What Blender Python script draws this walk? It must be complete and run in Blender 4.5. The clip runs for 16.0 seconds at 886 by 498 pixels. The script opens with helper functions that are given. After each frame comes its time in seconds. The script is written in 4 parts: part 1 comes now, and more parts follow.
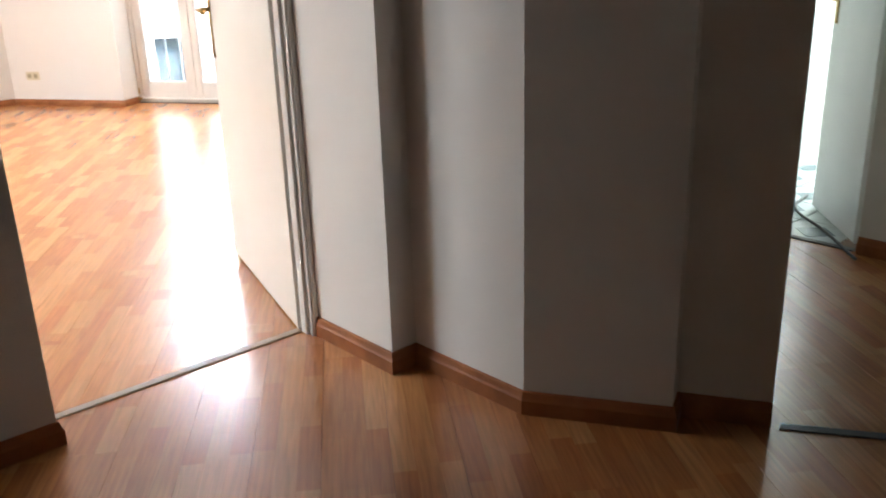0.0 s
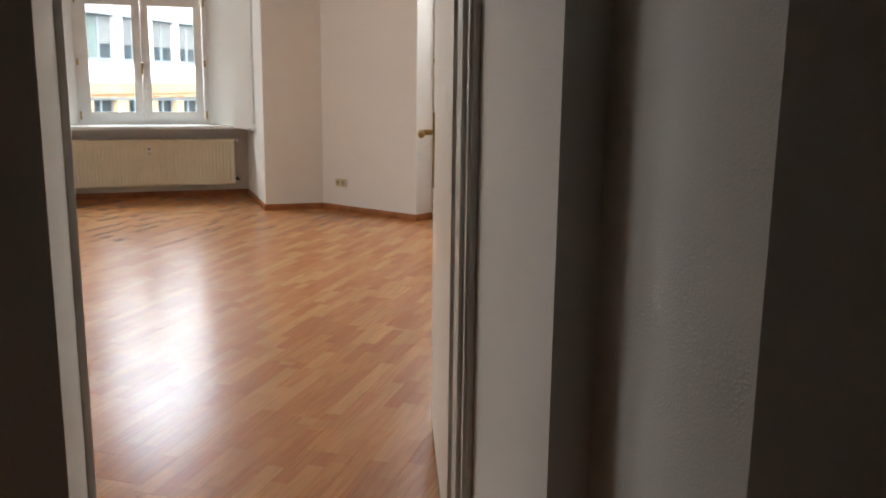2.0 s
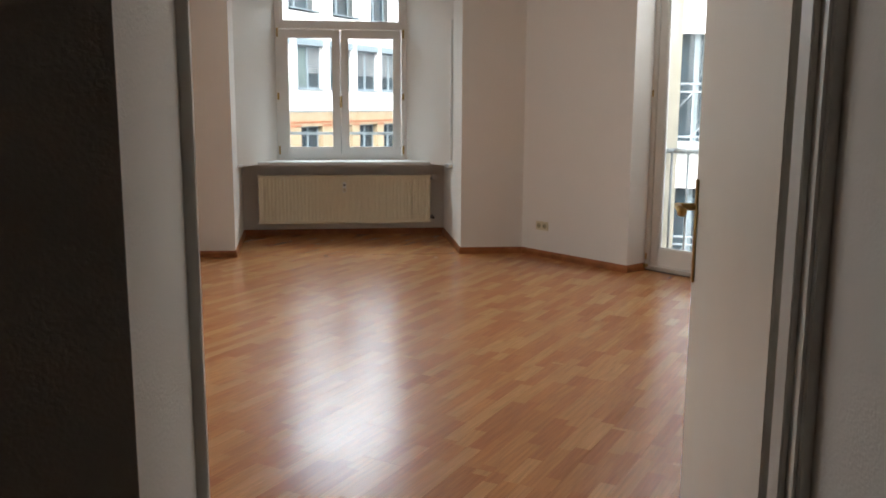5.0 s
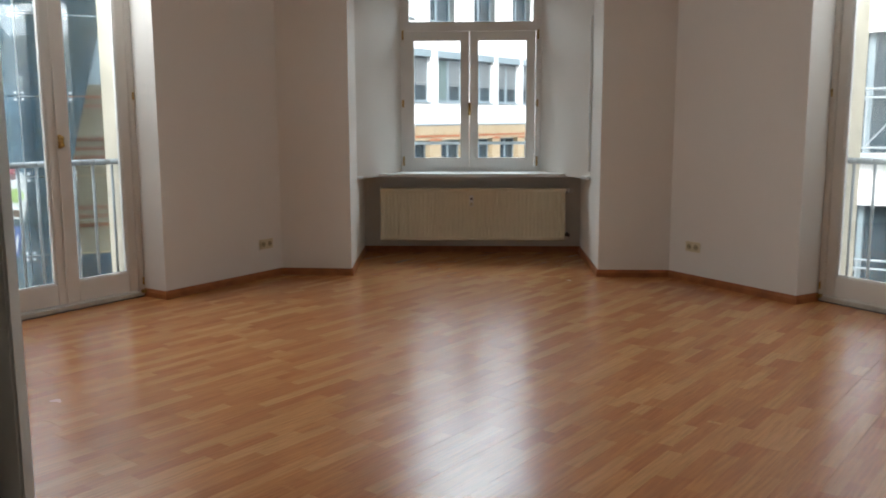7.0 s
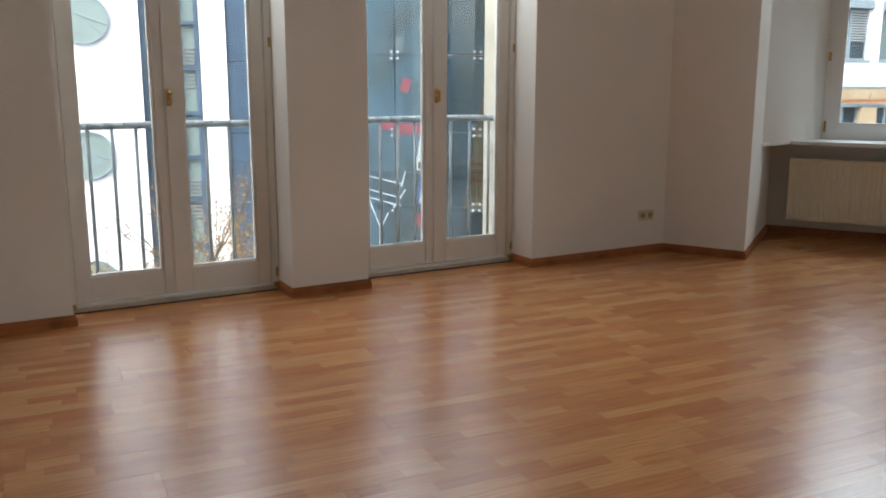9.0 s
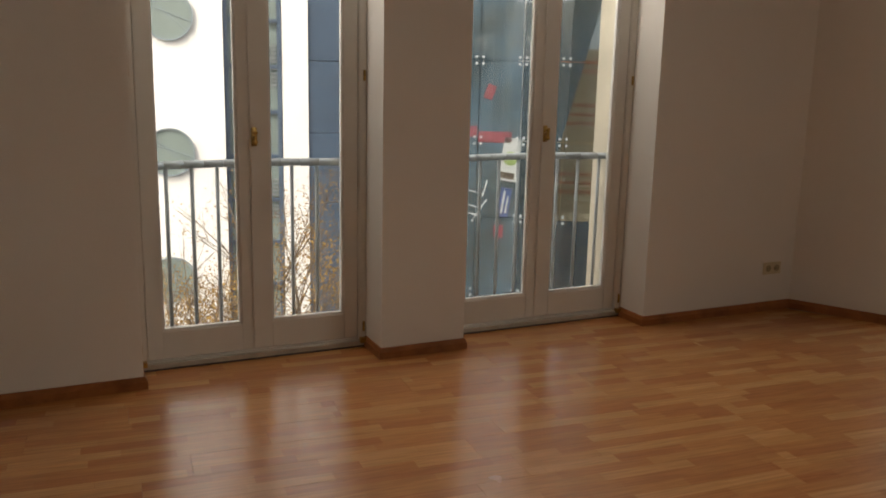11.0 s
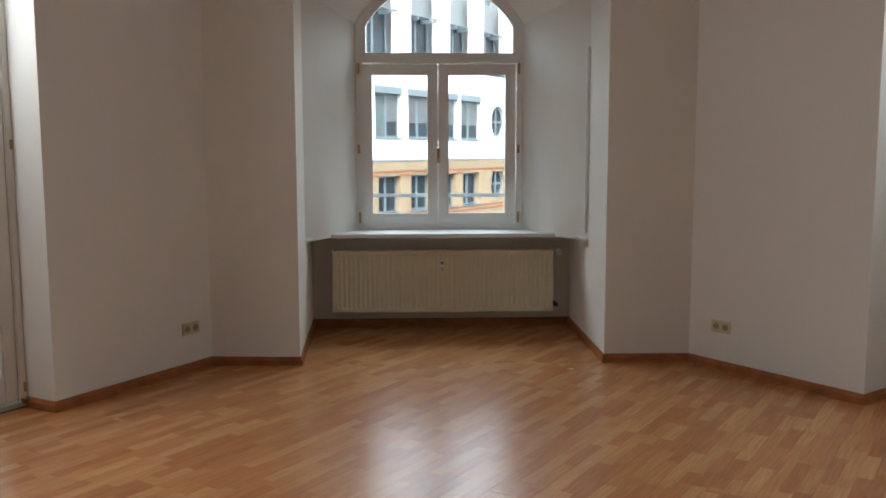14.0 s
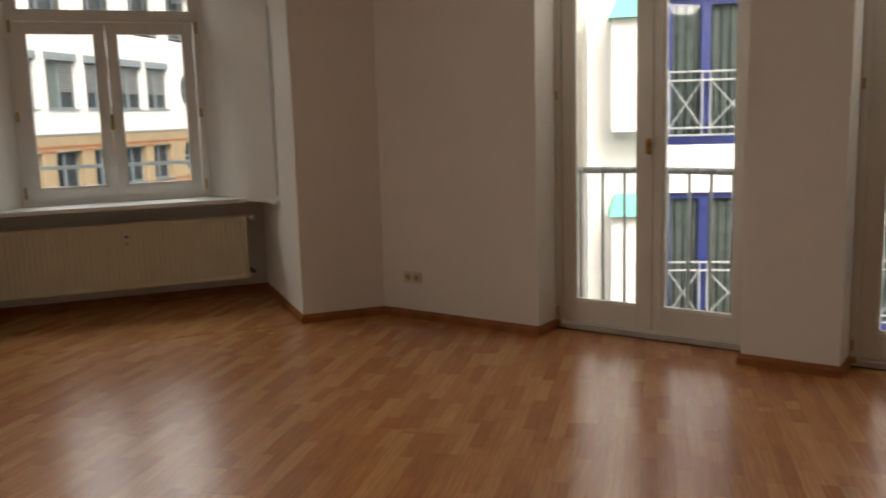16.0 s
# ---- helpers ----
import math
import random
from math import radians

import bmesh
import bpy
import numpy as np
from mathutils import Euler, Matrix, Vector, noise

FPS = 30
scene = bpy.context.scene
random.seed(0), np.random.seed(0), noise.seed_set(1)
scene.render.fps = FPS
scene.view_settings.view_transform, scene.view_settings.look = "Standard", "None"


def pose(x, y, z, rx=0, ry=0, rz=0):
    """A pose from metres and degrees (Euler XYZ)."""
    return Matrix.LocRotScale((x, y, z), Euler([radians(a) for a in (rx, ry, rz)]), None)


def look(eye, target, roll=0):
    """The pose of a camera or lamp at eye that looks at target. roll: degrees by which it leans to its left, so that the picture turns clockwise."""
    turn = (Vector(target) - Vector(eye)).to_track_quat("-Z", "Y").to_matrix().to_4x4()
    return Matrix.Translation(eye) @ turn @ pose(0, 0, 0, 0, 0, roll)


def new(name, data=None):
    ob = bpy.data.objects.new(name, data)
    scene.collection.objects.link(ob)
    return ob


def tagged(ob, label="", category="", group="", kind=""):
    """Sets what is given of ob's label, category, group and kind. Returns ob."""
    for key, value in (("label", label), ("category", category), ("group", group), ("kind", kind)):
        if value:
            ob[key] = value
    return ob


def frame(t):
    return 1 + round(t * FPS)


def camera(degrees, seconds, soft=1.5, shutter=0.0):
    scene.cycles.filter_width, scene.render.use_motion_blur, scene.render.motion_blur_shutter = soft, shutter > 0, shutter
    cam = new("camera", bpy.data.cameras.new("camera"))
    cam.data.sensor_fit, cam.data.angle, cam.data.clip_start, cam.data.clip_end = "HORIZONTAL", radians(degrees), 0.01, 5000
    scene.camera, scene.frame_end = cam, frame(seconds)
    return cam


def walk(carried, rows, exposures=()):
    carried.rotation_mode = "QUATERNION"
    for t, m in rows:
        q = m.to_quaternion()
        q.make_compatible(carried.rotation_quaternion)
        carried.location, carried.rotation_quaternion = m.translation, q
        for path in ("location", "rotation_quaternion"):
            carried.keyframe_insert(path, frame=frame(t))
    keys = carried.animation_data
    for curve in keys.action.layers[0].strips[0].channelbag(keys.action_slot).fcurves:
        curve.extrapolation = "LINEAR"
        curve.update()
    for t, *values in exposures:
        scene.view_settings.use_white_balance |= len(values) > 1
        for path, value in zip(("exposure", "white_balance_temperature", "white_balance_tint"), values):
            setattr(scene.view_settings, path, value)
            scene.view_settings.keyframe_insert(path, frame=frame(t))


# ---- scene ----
cam = camera(54.5, 16.0, soft=1.8, shutter=0.2)
PATH = [
    (0, (-0.953, -9.257, 1.337), (0.306, -7.849, 0.68), -1.8),
    (0.5, (-0.806, -9.125, 1.344), (0.313, -7.556, 0.811), -0.9),
    (1, (-0.627, -8.878, 1.324), (0.398, -7.215, 0.893), -0.0),
    (1.5, (-0.379, -8.761, 1.29), (0.536, -7.03, 0.883), -1.1),
    (2, (-0.159, -8.75, 1.309), (0.506, -6.903, 0.926), 0.7),
    (2.5, (-0.089, -8.67, 1.385), (0.446, -6.772, 1.053), -1.0),
    (3, (-0.096, -8.638, 1.409), (0.235, -6.69, 1.097), -0.9),
    (3.5, (-0.103, -8.584, 1.423), (0.162, -6.629, 1.092), -0.4),
    (4, (-0.114, -8.379, 1.408), (0.143, -6.429, 1.044), 0.2),
    (6.5, (0.036, -7.359, 1.348), (0.151, -5.381, 1.074), -0.6),
    (7, (0.076, -7.172, 1.319), (-0.008, -5.196, 1.019), -0.2),
    (7.5, (0.165, -6.93, 1.335), (-0.046, -4.971, 0.988), -0.5),
    (8, (0.124, -6.666, 1.328), (-0.119, -4.717, 0.948), -2.1),
    (8.5, (0.135, -6.519, 1.275), (-0.54, -4.669, 0.924), -0.6),
    (9, (0.048, -6.395, 1.268), (-0.904, -4.679, 0.884), 0.1),
    (11.5, (-0.459, -5.915, 1.543), (-1.547, -4.286, 1.14), 1.3),
    (12, (-0.397, -5.874, 1.497), (-1.221, -4.095, 1.101), 1.2),
    (12.5, (-0.255, -5.822, 1.463), (-0.853, -3.941, 1.136), 1.5),
    (13, (-0.113, -5.791, 1.444), (-0.385, -3.831, 1.156), -0.0),
    (13.5, (-0.173, -5.759, 1.461), (-0.183, -3.775, 1.207), -0.6),
    (14, (-0.246, -5.762, 1.444), (-0.173, -3.776, 1.219), -0.1),
    (14.5, (-0.239, -5.765, 1.435), (-0.176, -3.778, 1.212), -0.4),
    (15, (-0.169, -5.757, 1.433), (-0.095, -3.771, 1.212), -0.4),
    (15.5, (-0.125, -5.742, 1.433), (0.185, -3.784, 1.168), -0.6),
    (16, (-0.151, -5.746, 1.392), (0.576, -3.909, 1.084), -1.7),
]
EXPOSURES = ((0.0, 5.05, 6100, 9), (0.5, 4.65, 6100, 9), (1.0, 4.15, 6200, 9), (2.0, 3.45, 6600, 10), (3.0, 2.8, 7000, 11), (4.0, 3.0, 6700, 10), (7.0, 2.55, 6300, 8), (8.0, 2.85, 6200, 7), (9.0, 2.48, 6300, 8), (11.5, 1.75, 8000, 14), (12.5, 2.15, 7000, 11), (13.5, 2.55, 6400, 8), (14.5, 2.4, 6150, 8), (15.5, 2.15, 7000, 11), (16.0, 1.88, 7800, 14))
walk(cam, [(t, look(e, g, r)) for t, e, g, r in PATH], EXPOSURES)

# ---- light ----
# Base power of the added fill lamps.
FILL_POWER = 3.2
world = bpy.data.worlds.new("overcast_sky")
scene.world = world
world.use_nodes = True
wn = world.node_tree
sky = wn.nodes.new("ShaderNodeTexSky")
sky.sky_type = 'NISHITA'
sky.sun_disc = False
sky.sun_elevation = radians(48)
sky.sun_rotation = radians(185)
sky.air_density = 1.0
sky.dust_density = 3.0
bgn = wn.nodes["Background"]
bgn.inputs["Strength"].default_value = 0.15
pale = wn.nodes.new("ShaderNodeHueSaturation")
pale.inputs["Saturation"].default_value = 0.25
wn.links.new(sky.outputs["Color"], pale.inputs["Color"])
wn.links.new(pale.outputs["Color"], bgn.inputs["Color"])
sun = new("sun", bpy.data.lights.new("sun", 'SUN'))
sun.data.energy = 0.7
sun.data.angle = radians(25)
sun.data.color = (1.0, 0.96, 0.9)
sun.matrix_world = look((0, 0, 30), (1, 10, 30 - 10 * math.tan(radians(48))))


# ---- materials ----
def material(name, base, rough=0.6, metal=0.0, vary=0.08, scale=3.0, bump=0.1, bump_scale=60.0, second=None, spec=0.5):
    """Principled paint or render: two scales of tone and a fine relief."""
    m = bpy.data.materials.new(name)
    m.use_nodes = True
    nt = m.node_tree
    b = nt.nodes["Principled BSDF"]
    b.inputs["Roughness"].default_value = rough
    b.inputs["Metallic"].default_value = metal
    b.inputs["Specular IOR Level"].default_value = spec
    co = nt.nodes.new("ShaderNodeTexCoord")
    n1 = nt.nodes.new("ShaderNodeTexNoise")
    n1.inputs["Scale"].default_value = scale
    n1.inputs["Detail"].default_value = 5
    nt.links.new(co.outputs["Object"], n1.inputs["Vector"])
    mix = nt.nodes.new("ShaderNodeMix")
    mix.data_type = 'RGBA'
    c2 = second or tuple(max(0.0, c * (1 - 2 * vary)) for c in base)
    mix.inputs[6].default_value = (*base, 1)
    mix.inputs[7].default_value = (*c2, 1)
    ramp = nt.nodes.new("ShaderNodeMapRange")
    ramp.inputs["From Min"].default_value = 0.35
    ramp.inputs["From Max"].default_value = 0.75
    nt.links.new(n1.outputs["Fac"], ramp.inputs["Value"])
    nt.links.new(ramp.outputs["Result"], mix.inputs[0])
    nt.links.new(mix.outputs[2], b.inputs["Base Color"])
    if bump:
        n2 = nt.nodes.new("ShaderNodeTexNoise")
        n2.inputs["Scale"].default_value = bump_scale
        n2.inputs["Detail"].default_value = 3
        nt.links.new(co.outputs["Object"], n2.inputs["Vector"])
        bp = nt.nodes.new("ShaderNodeBump")
        bp.inputs["Strength"].default_value = bump
        bp.inputs["Distance"].default_value = 0.004
        nt.links.new(n2.outputs["Fac"], bp.inputs["Height"])
        nt.links.new(bp.outputs["Normal"], b.inputs["Normal"])
    return m


def glass_material(name, tint, rough=0.0):
    m = bpy.data.materials.new(name)
    m.use_nodes = True
    nt = m.node_tree
    nt.nodes.remove(nt.nodes["Principled BSDF"])
    out = nt.nodes["Material Output"]
    tr = nt.nodes.new("ShaderNodeBsdfTransparent")
    tr.inputs["Color"].default_value = (*tint, 1)
    gl = nt.nodes.new("ShaderNodeBsdfGlossy")
    gl.inputs["Roughness"].default_value = rough
    fr = nt.nodes.new("ShaderNodeFresnel")
    fr.inputs["IOR"].default_value = 1.5
    mx = nt.nodes.new("ShaderNodeMixShader")
    nt.links.new(fr.outputs["Fac"], mx.inputs[0])
    nt.links.new(tr.outputs[0], mx.inputs[1])
    nt.links.new(gl.outputs[0], mx.inputs[2])
    nt.links.new(mx.outputs[0], out.inputs["Surface"])
    return m


def laminate_material():
    """Three-strip beech laminate; each board is an object, x along it, its strips printed on."""
    m = bpy.data.materials.new("beech_laminate")
    m.use_nodes = True
    nt = m.node_tree
    L = nt.links.new
    b = nt.nodes["Principled BSDF"]
    b.inputs["Specular IOR Level"].default_value = 1.0
    b.inputs["IOR"].default_value = 1.58
    co = nt.nodes.new("ShaderNodeTexCoord")
    info = nt.nodes.new("ShaderNodeObjectInfo")
    off = nt.nodes.new("ShaderNodeVectorMath")
    off.operation = 'MULTIPLY'
    off.inputs[1].default_value = (37.0, 0.0, 0.0)
    comb = nt.nodes.new("ShaderNodeCombineXYZ")
    L(info.outputs["Random"], comb.inputs[0])
    L(comb.outputs[0], off.inputs[0])
    add = nt.nodes.new("ShaderNodeVectorMath")
    add.operation = 'ADD'
    L(co.outputs["Object"], add.inputs[0])
    L(off.outputs[0], add.inputs[1])
    brick = nt.nodes.new("ShaderNodeTexBrick")
    brick.offset = 0.37
    brick.offset_frequency = 2
    brick.squash = 0.8
    brick.squash_frequency = 3
    brick.inputs["Scale"].default_value = 1.0
    brick.inputs["Mortar Size"].default_value = 0.0006
    brick.inputs["Mortar Smooth"].default_value = 0.3
    brick.inputs["Brick Width"].default_value = 0.41
    brick.inputs["Row Height"].default_value = 0.065
    brick.inputs["Color1"].default_value = (0, 0, 0, 1)
    brick.inputs["Color2"].default_value = (1, 1, 1, 1)
    brick.inputs["Mortar"].default_value = (0.1, 0.1, 0.1, 1)
    L(add.outputs[0], brick.inputs["Vector"])
    ramp = nt.nodes.new("ShaderNodeValToRGB")
    e = ramp.color_ramp.elements
    e[0].position, e[0].color = 0.0, LAM_DARK
    e[1].position, e[1].color = 1.0, LAM_LIGHT
    k = e.new(0.5)
    k.color = LAM_MID
    L(brick.outputs["Color"], ramp.inputs["Fac"])
    st = nt.nodes.new("ShaderNodeMapping")
    st.inputs["Scale"].default_value = (5.0, 75.0, 1.0)
    L(add.outputs[0], st.inputs["Vector"])
    gr = nt.nodes.new("ShaderNodeTexNoise")
    gr.inputs["Scale"].default_value = 1.0
    gr.inputs["Detail"].default_value = 6
    gr.inputs["Distortion"].default_value = 0.4
    L(st.outputs[0], gr.inputs["Vector"])
    gm = nt.nodes.new("ShaderNodeMapRange")
    gm.inputs["From Min"].default_value = 0.3
    gm.inputs["From Max"].default_value = 0.7
    gm.inputs["To Min"].default_value = 0.78
    gm.inputs["To Max"].default_value = 1.12
    L(gr.outputs["Fac"], gm.inputs["Value"])
    mul = nt.nodes.new("ShaderNodeMix")
    mul.data_type = 'RGBA'
    mul.blend_type = 'MULTIPLY'
    mul.inputs[0].default_value = 1.0
    L(ramp.outputs["Color"], mul.inputs[6])
    L(gm.outputs["Result"], mul.inputs[7])
    L(mul.outputs[2], b.inputs["Base Color"])
    wear = nt.nodes.new("ShaderNodeTexNoise")
    wear.inputs["Scale"].default_value = 1.7
    wear.inputs["Detail"].default_value = 4
    geo = nt.nodes.new("ShaderNodeNewGeometry")
    L(geo.outputs["Position"], wear.inputs["Vector"])
    rm = nt.nodes.new("ShaderNodeMapRange")
    rm.inputs["To Min"].default_value = 0.2
    rm.inputs["To Max"].default_value = 0.3
    L(wear.outputs["Fac"], rm.inputs["Value"])
    L(rm.outputs["Result"], b.inputs["Roughness"])
    wv = nt.nodes.new("ShaderNodeTexNoise")
    wv.inputs["Scale"].default_value = 9.0
    wv.inputs["Detail"].default_value = 2
    L(geo.outputs["Position"], wv.inputs["Vector"])
    bp = nt.nodes.new("ShaderNodeBump")
    bp.inputs["Strength"].default_value = 0.12
    bp.inputs["Distance"].default_value = 0.01
    L(wv.outputs["Fac"], bp.inputs["Height"])
    L(bp.outputs["Normal"], b.inputs["Normal"])
    return m


LAM_DARK, LAM_MID, LAM_LIGHT = (0.42, 0.152, 0.046, 1), (0.51, 0.210, 0.068, 1), (0.585, 0.278, 0.102, 1)
M_LAM = laminate_material()
M_WALL = material("white_woodchip_paint", (0.78, 0.745, 0.69), 0.85, vary=0.02, scale=1.2, bump=0.28, bump_scale=170)
M_CEIL = material("white_ceiling_paint", (0.82, 0.80, 0.77), 0.9, vary=0.02)
M_SKIRT = material("beech_skirting", (0.36, 0.125, 0.038), 0.5, vary=0.2, scale=9, spec=0.25)
M_FRAME = material("cream_gloss_paint", (0.74, 0.71, 0.65), 0.35, vary=0.03, scale=4, bump=0.05)
M_WFRAME = material("white_gloss_paint", (0.80, 0.79, 0.76), 0.35, vary=0.03, scale=4, bump=0.05)
M_DOOR = material("cream_door_paint", (0.74, 0.70, 0.62), 0.4, vary=0.03, scale=2, bump=0.04)
M_RAD = material("cream_radiator_enamel", (0.83, 0.76, 0.57), 0.35, vary=0.03, scale=5, bump=0)
M_SOCKET = material("ivory_plastic", (0.62, 0.54, 0.36), 0.35, vary=0.02, bump=0)
M_HOLE = material("dark_plastic", (0.05, 0.04, 0.03), 0.5, bump=0)
M_BRASS = material("worn_brass", (0.55, 0.36, 0.12), 0.28, 1.0, vary=0.2, scale=30, bump=0)
M_STEEL = material("galvanised_steel", (0.38, 0.42, 0.45), 0.45, 0.2, vary=0.1, scale=12, bump=0.05)
M_WHITEPL = material("white_plastic", (0.8, 0.8, 0.77), 0.35, vary=0.02, bump=0)
M_DARKPART = material("dark_threshold", (0.10, 0.085, 0.07), 0.5, vary=0.2, scale=8)
M_THRESH = material("dull_cream_threshold", (0.52, 0.47, 0.40), 0.5, vary=0.15, scale=8)
M_SILL = material("white_sill_paint", (0.84, 0.84, 0.83), 0.3, vary=0.02, bump=0)
M_GLASS = glass_material("clear_glass", (0.93, 0.95, 0.95))
M_RENDER = material("cream_outer_render", (0.66, 0.60, 0.48), 0.9, vary=0.12, scale=6, bump=0.1)


# ---- mesh builders ----
def put_box(bm, lo, hi, bevel=0.0):
    vs = [bm.verts.new((x, y, z)) for x in (lo[0], hi[0]) for y in (lo[1], hi[1]) for z in (lo[2], hi[2])]
    fs = []
    for q in ((0, 1, 3, 2), (4, 6, 7, 5), (0, 4, 5, 1), (2, 3, 7, 6), (0, 2, 6, 4), (1, 5, 7, 3)):
        fs.append(bm.faces.new([vs[i] for i in q]))
    if bevel:
        es = {e for f in fs for e in f.edges}
        bmesh.ops.bevel(bm, geom=list(es), offset=bevel, segments=2, affect='EDGES')


def put_rod(bm, a, b, r, n=10):
    a, b = Vector(a), Vector(b)
    m = Matrix.Translation((a + b) / 2) @ (b - a).to_track_quat('Z', 'Y').to_matrix().to_4x4()
    bmesh.ops.create_cone(bm, cap_ends=True, segments=n, radius1=r, radius2=r, depth=(b - a).length, matrix=m)


def put_prism(bm, pts, z0, z1):
    lo = [bm.verts.new((x, y, z0)) for x, y in pts]
    hi = [bm.verts.new((x, y, z1)) for x, y in pts]
    n = len(pts)
    bm.faces.new(lo[::-1])
    bm.faces.new(hi)
    for i in range(n):
        bm.faces.new((lo[i], lo[(i + 1) % n], hi[(i + 1) % n], hi[i]))


def put_sweep(bm, outline, y0, y1):
    """An x,z outline given a depth along y."""
    a = [bm.verts.new((x, y0, z)) for x, z in outline]
    b = [bm.verts.new((x, y1, z)) for x, z in outline]
    n = len(outline)
    bm.faces.new(a)
    bm.faces.new(b[::-1])
    for i in range(n):
        bm.faces.new((a[i], b[i], b[(i + 1) % n], a[(i + 1) % n]))


def finish(bm, name, mat, parent=None, m=None, smooth=False):
    bmesh.ops.recalc_face_normals(bm, faces=bm.faces)
    me = bpy.data.meshes.new(name)
    bm.to_mesh(me)
    bm.free()
    me.materials.append(mat)
    if smooth:
        for p in me.polygons:
            p.use_smooth = True
    ob = new(name, me)
    if parent:
        ob.parent = parent
    if m is not None:
        ob.matrix_basis = m
    return ob


def boxes(name, mat, items, parent=None, m=None, bevel=0.0):
    bm = bmesh.new()
    for lo, hi in items:
        put_box(bm, lo, hi, bevel)
    return finish(bm, name, mat, parent, m)


def structure(ob, label, category=""):
    return tagged(ob, label, category or ob.name.split("_")[0], kind="structure")


def empty(name, m, label, category, group=""):
    ob = new(name)
    ob.matrix_basis = m
    return tagged(ob, label, category, group)


# ---- plan ----
CEIL = 3.4
# Local frames of the two slanting window walls: x along the wall from the bay corner, y outward.
def side_frame(cx, cy, ang, left):
    u = Vector((-math.cos(ang) if left else math.cos(ang), -math.sin(ang), 0))
    n = Vector((-math.sin(ang) if left else math.sin(ang), math.cos(ang), 0))
    m = Matrix.Identity(4)
    m.col[0][:3], m.col[1][:3] = u, n
    m.col[2][:3] = (0, 0, 1)
    m.col[3][:3] = (cx, cy, 0)
    return m


LEFT = side_frame(-1.612, 0.04, radians(58.9), True)
RIGHT = side_frame(1.662, -0.01, radians(57.3), False)
SIDES = {"west": (LEFT, ((1.22, 2.46), (2.95, 4.16))), "east": (RIGHT, ((1.245, 2.50), (3.00, 4.22)))}
DOOR_TOP = 2.9
REVEAL = 0.26
END = 5.6
WXC = -0.01
NX0, NX1, NY = -1.007, 1.074, 1.337      # window niche
DOORWALL = -6.6                          # room face of the wall towards the hall


# The mirrored frame is left-handed on one side, so meshes are written in plan coordinates.
def place(m, bm):
    bmesh.ops.transform(bm, matrix=m, verts=bm.verts)


def side_boxes(name, mat, m, items, parent=None, bevel=0.0):
    bm = bmesh.new()
    for lo, hi in items:
        put_box(bm, lo, hi, bevel)
    place(m, bm)
    return finish(bm, name, mat, parent)


# Fill lamps added in place of skylight at the heads of the French doors.
for side, (m, doors) in SIDES.items():
    for a, b in doors:
        lamp = new("door_daylight", bpy.data.lights.new("door_daylight", 'AREA'))
        lamp.data.shape, lamp.data.size, lamp.data.size_y = 'RECTANGLE', 1.0, 0.5
        # West lamps are set stronger to raise the glare on the floor.
        lamp.data.energy, lamp.data.color = FILL_POWER * (1.45 if side == "west" else 0.7), (0.93, 0.97, 1.0)
        lamp.matrix_world = look(m @ Vector(((a + b) / 2, 0.34, 2.56)), m @ Vector(((a + b) / 2, -1.5, 0.6)))


# Unseen lamp added outside above the window to brighten reveal and sill.
lamp = new("window_daylight", bpy.data.lights.new("window_daylight", 'AREA'))
lamp.data.shape, lamp.data.size, lamp.data.size_y = 'RECTANGLE', 7.0, 2.2
lamp.data.energy, lamp.data.color = FILL_POWER * 31.0, (0.80, 0.93, 1.0)
lamp.matrix_world = look((WXC, 3.7, 4.4), (WXC, 1.0, 1.4))
# Lamp added out of view to brighten the tiled room and the hall.
lamp = new("kitchen_daylight", bpy.data.lights.new("kitchen_daylight", 'AREA'))
lamp.data.shape, lamp.data.size, lamp.data.size_y = 'RECTANGLE', 0.7, 0.4
lamp.data.energy, lamp.data.color = FILL_POWER * 1.0, (0.8, 0.98, 1.0)
lamp.matrix_world = look((5.62, -7.22, 1.8), (4.0, -7.3, 0.6))


# ---- walls ----
for side, (m, doors) in SIDES.items():
    cuts = [0.0] + [v for d in doors for v in d] + [END]
    spans = [(cuts[i], cuts[i + 1]) for i in range(0, len(cuts), 2)]
    items = [((a, 0, 0), (b, 0.30, CEIL)) for a, b in spans] + [((a, 0, DOOR_TOP), (b, 0.30, CEIL)) for a, b in doors]
    structure(side_boxes("wall_" + side, M_WALL, m, items, bevel=0.0), "white painted woodchip wall with tall French doors", "wall")
    items = [((a - (0.02 if i else 0.6), 0.304, -0.1), (b + 0.02, 0.60, CEIL)) for i, (a, b) in enumerate(spans)]
    items += [((a + 0.02, 0.304, DOOR_TOP - 0.06), (b - 0.02, 0.60, CEIL)) for a, b in doors]
    items += [((a + 0.02, 0.304, -0.1), (b - 0.02, 0.60, -0.02)) for a, b in doors]
    items += [((-0.6, 0.304, -8.5), (END + 0.02, 0.60, -0.104)), ((-0.6, 0.304, CEIL + 0.004), (END + 0.02, 0.60, 7.5))]
    structure(side_boxes("outer_wall_" + side, M_RENDER, m, items), "cream rendered outer wall of the house", "wall")

LC, RC = LEFT.translation, RIGHT.translation
bm = bmesh.new()
put_prism(bm, [(LC.x, LC.y), (NX0, 0), (NX0 - 0.06, NY), (NX0 - 0.06, NY + 0.3), (LC.x - 0.5, NY + 0.3), (LC.x - 0.25, 0.2)], 0, CEIL)
structure(finish(bm, "wall_bay_west", M_WALL), "white painted pier beside the window niche", "wall")
bm = bmesh.new()
put_prism(bm, [(NX1, 0), (RC.x, RC.y), (RC.x + 0.25, 0.2), (RC.x + 0.5, NY + 0.3), (NX1, NY + 0.3), (NX1, NY)], 0, CEIL)
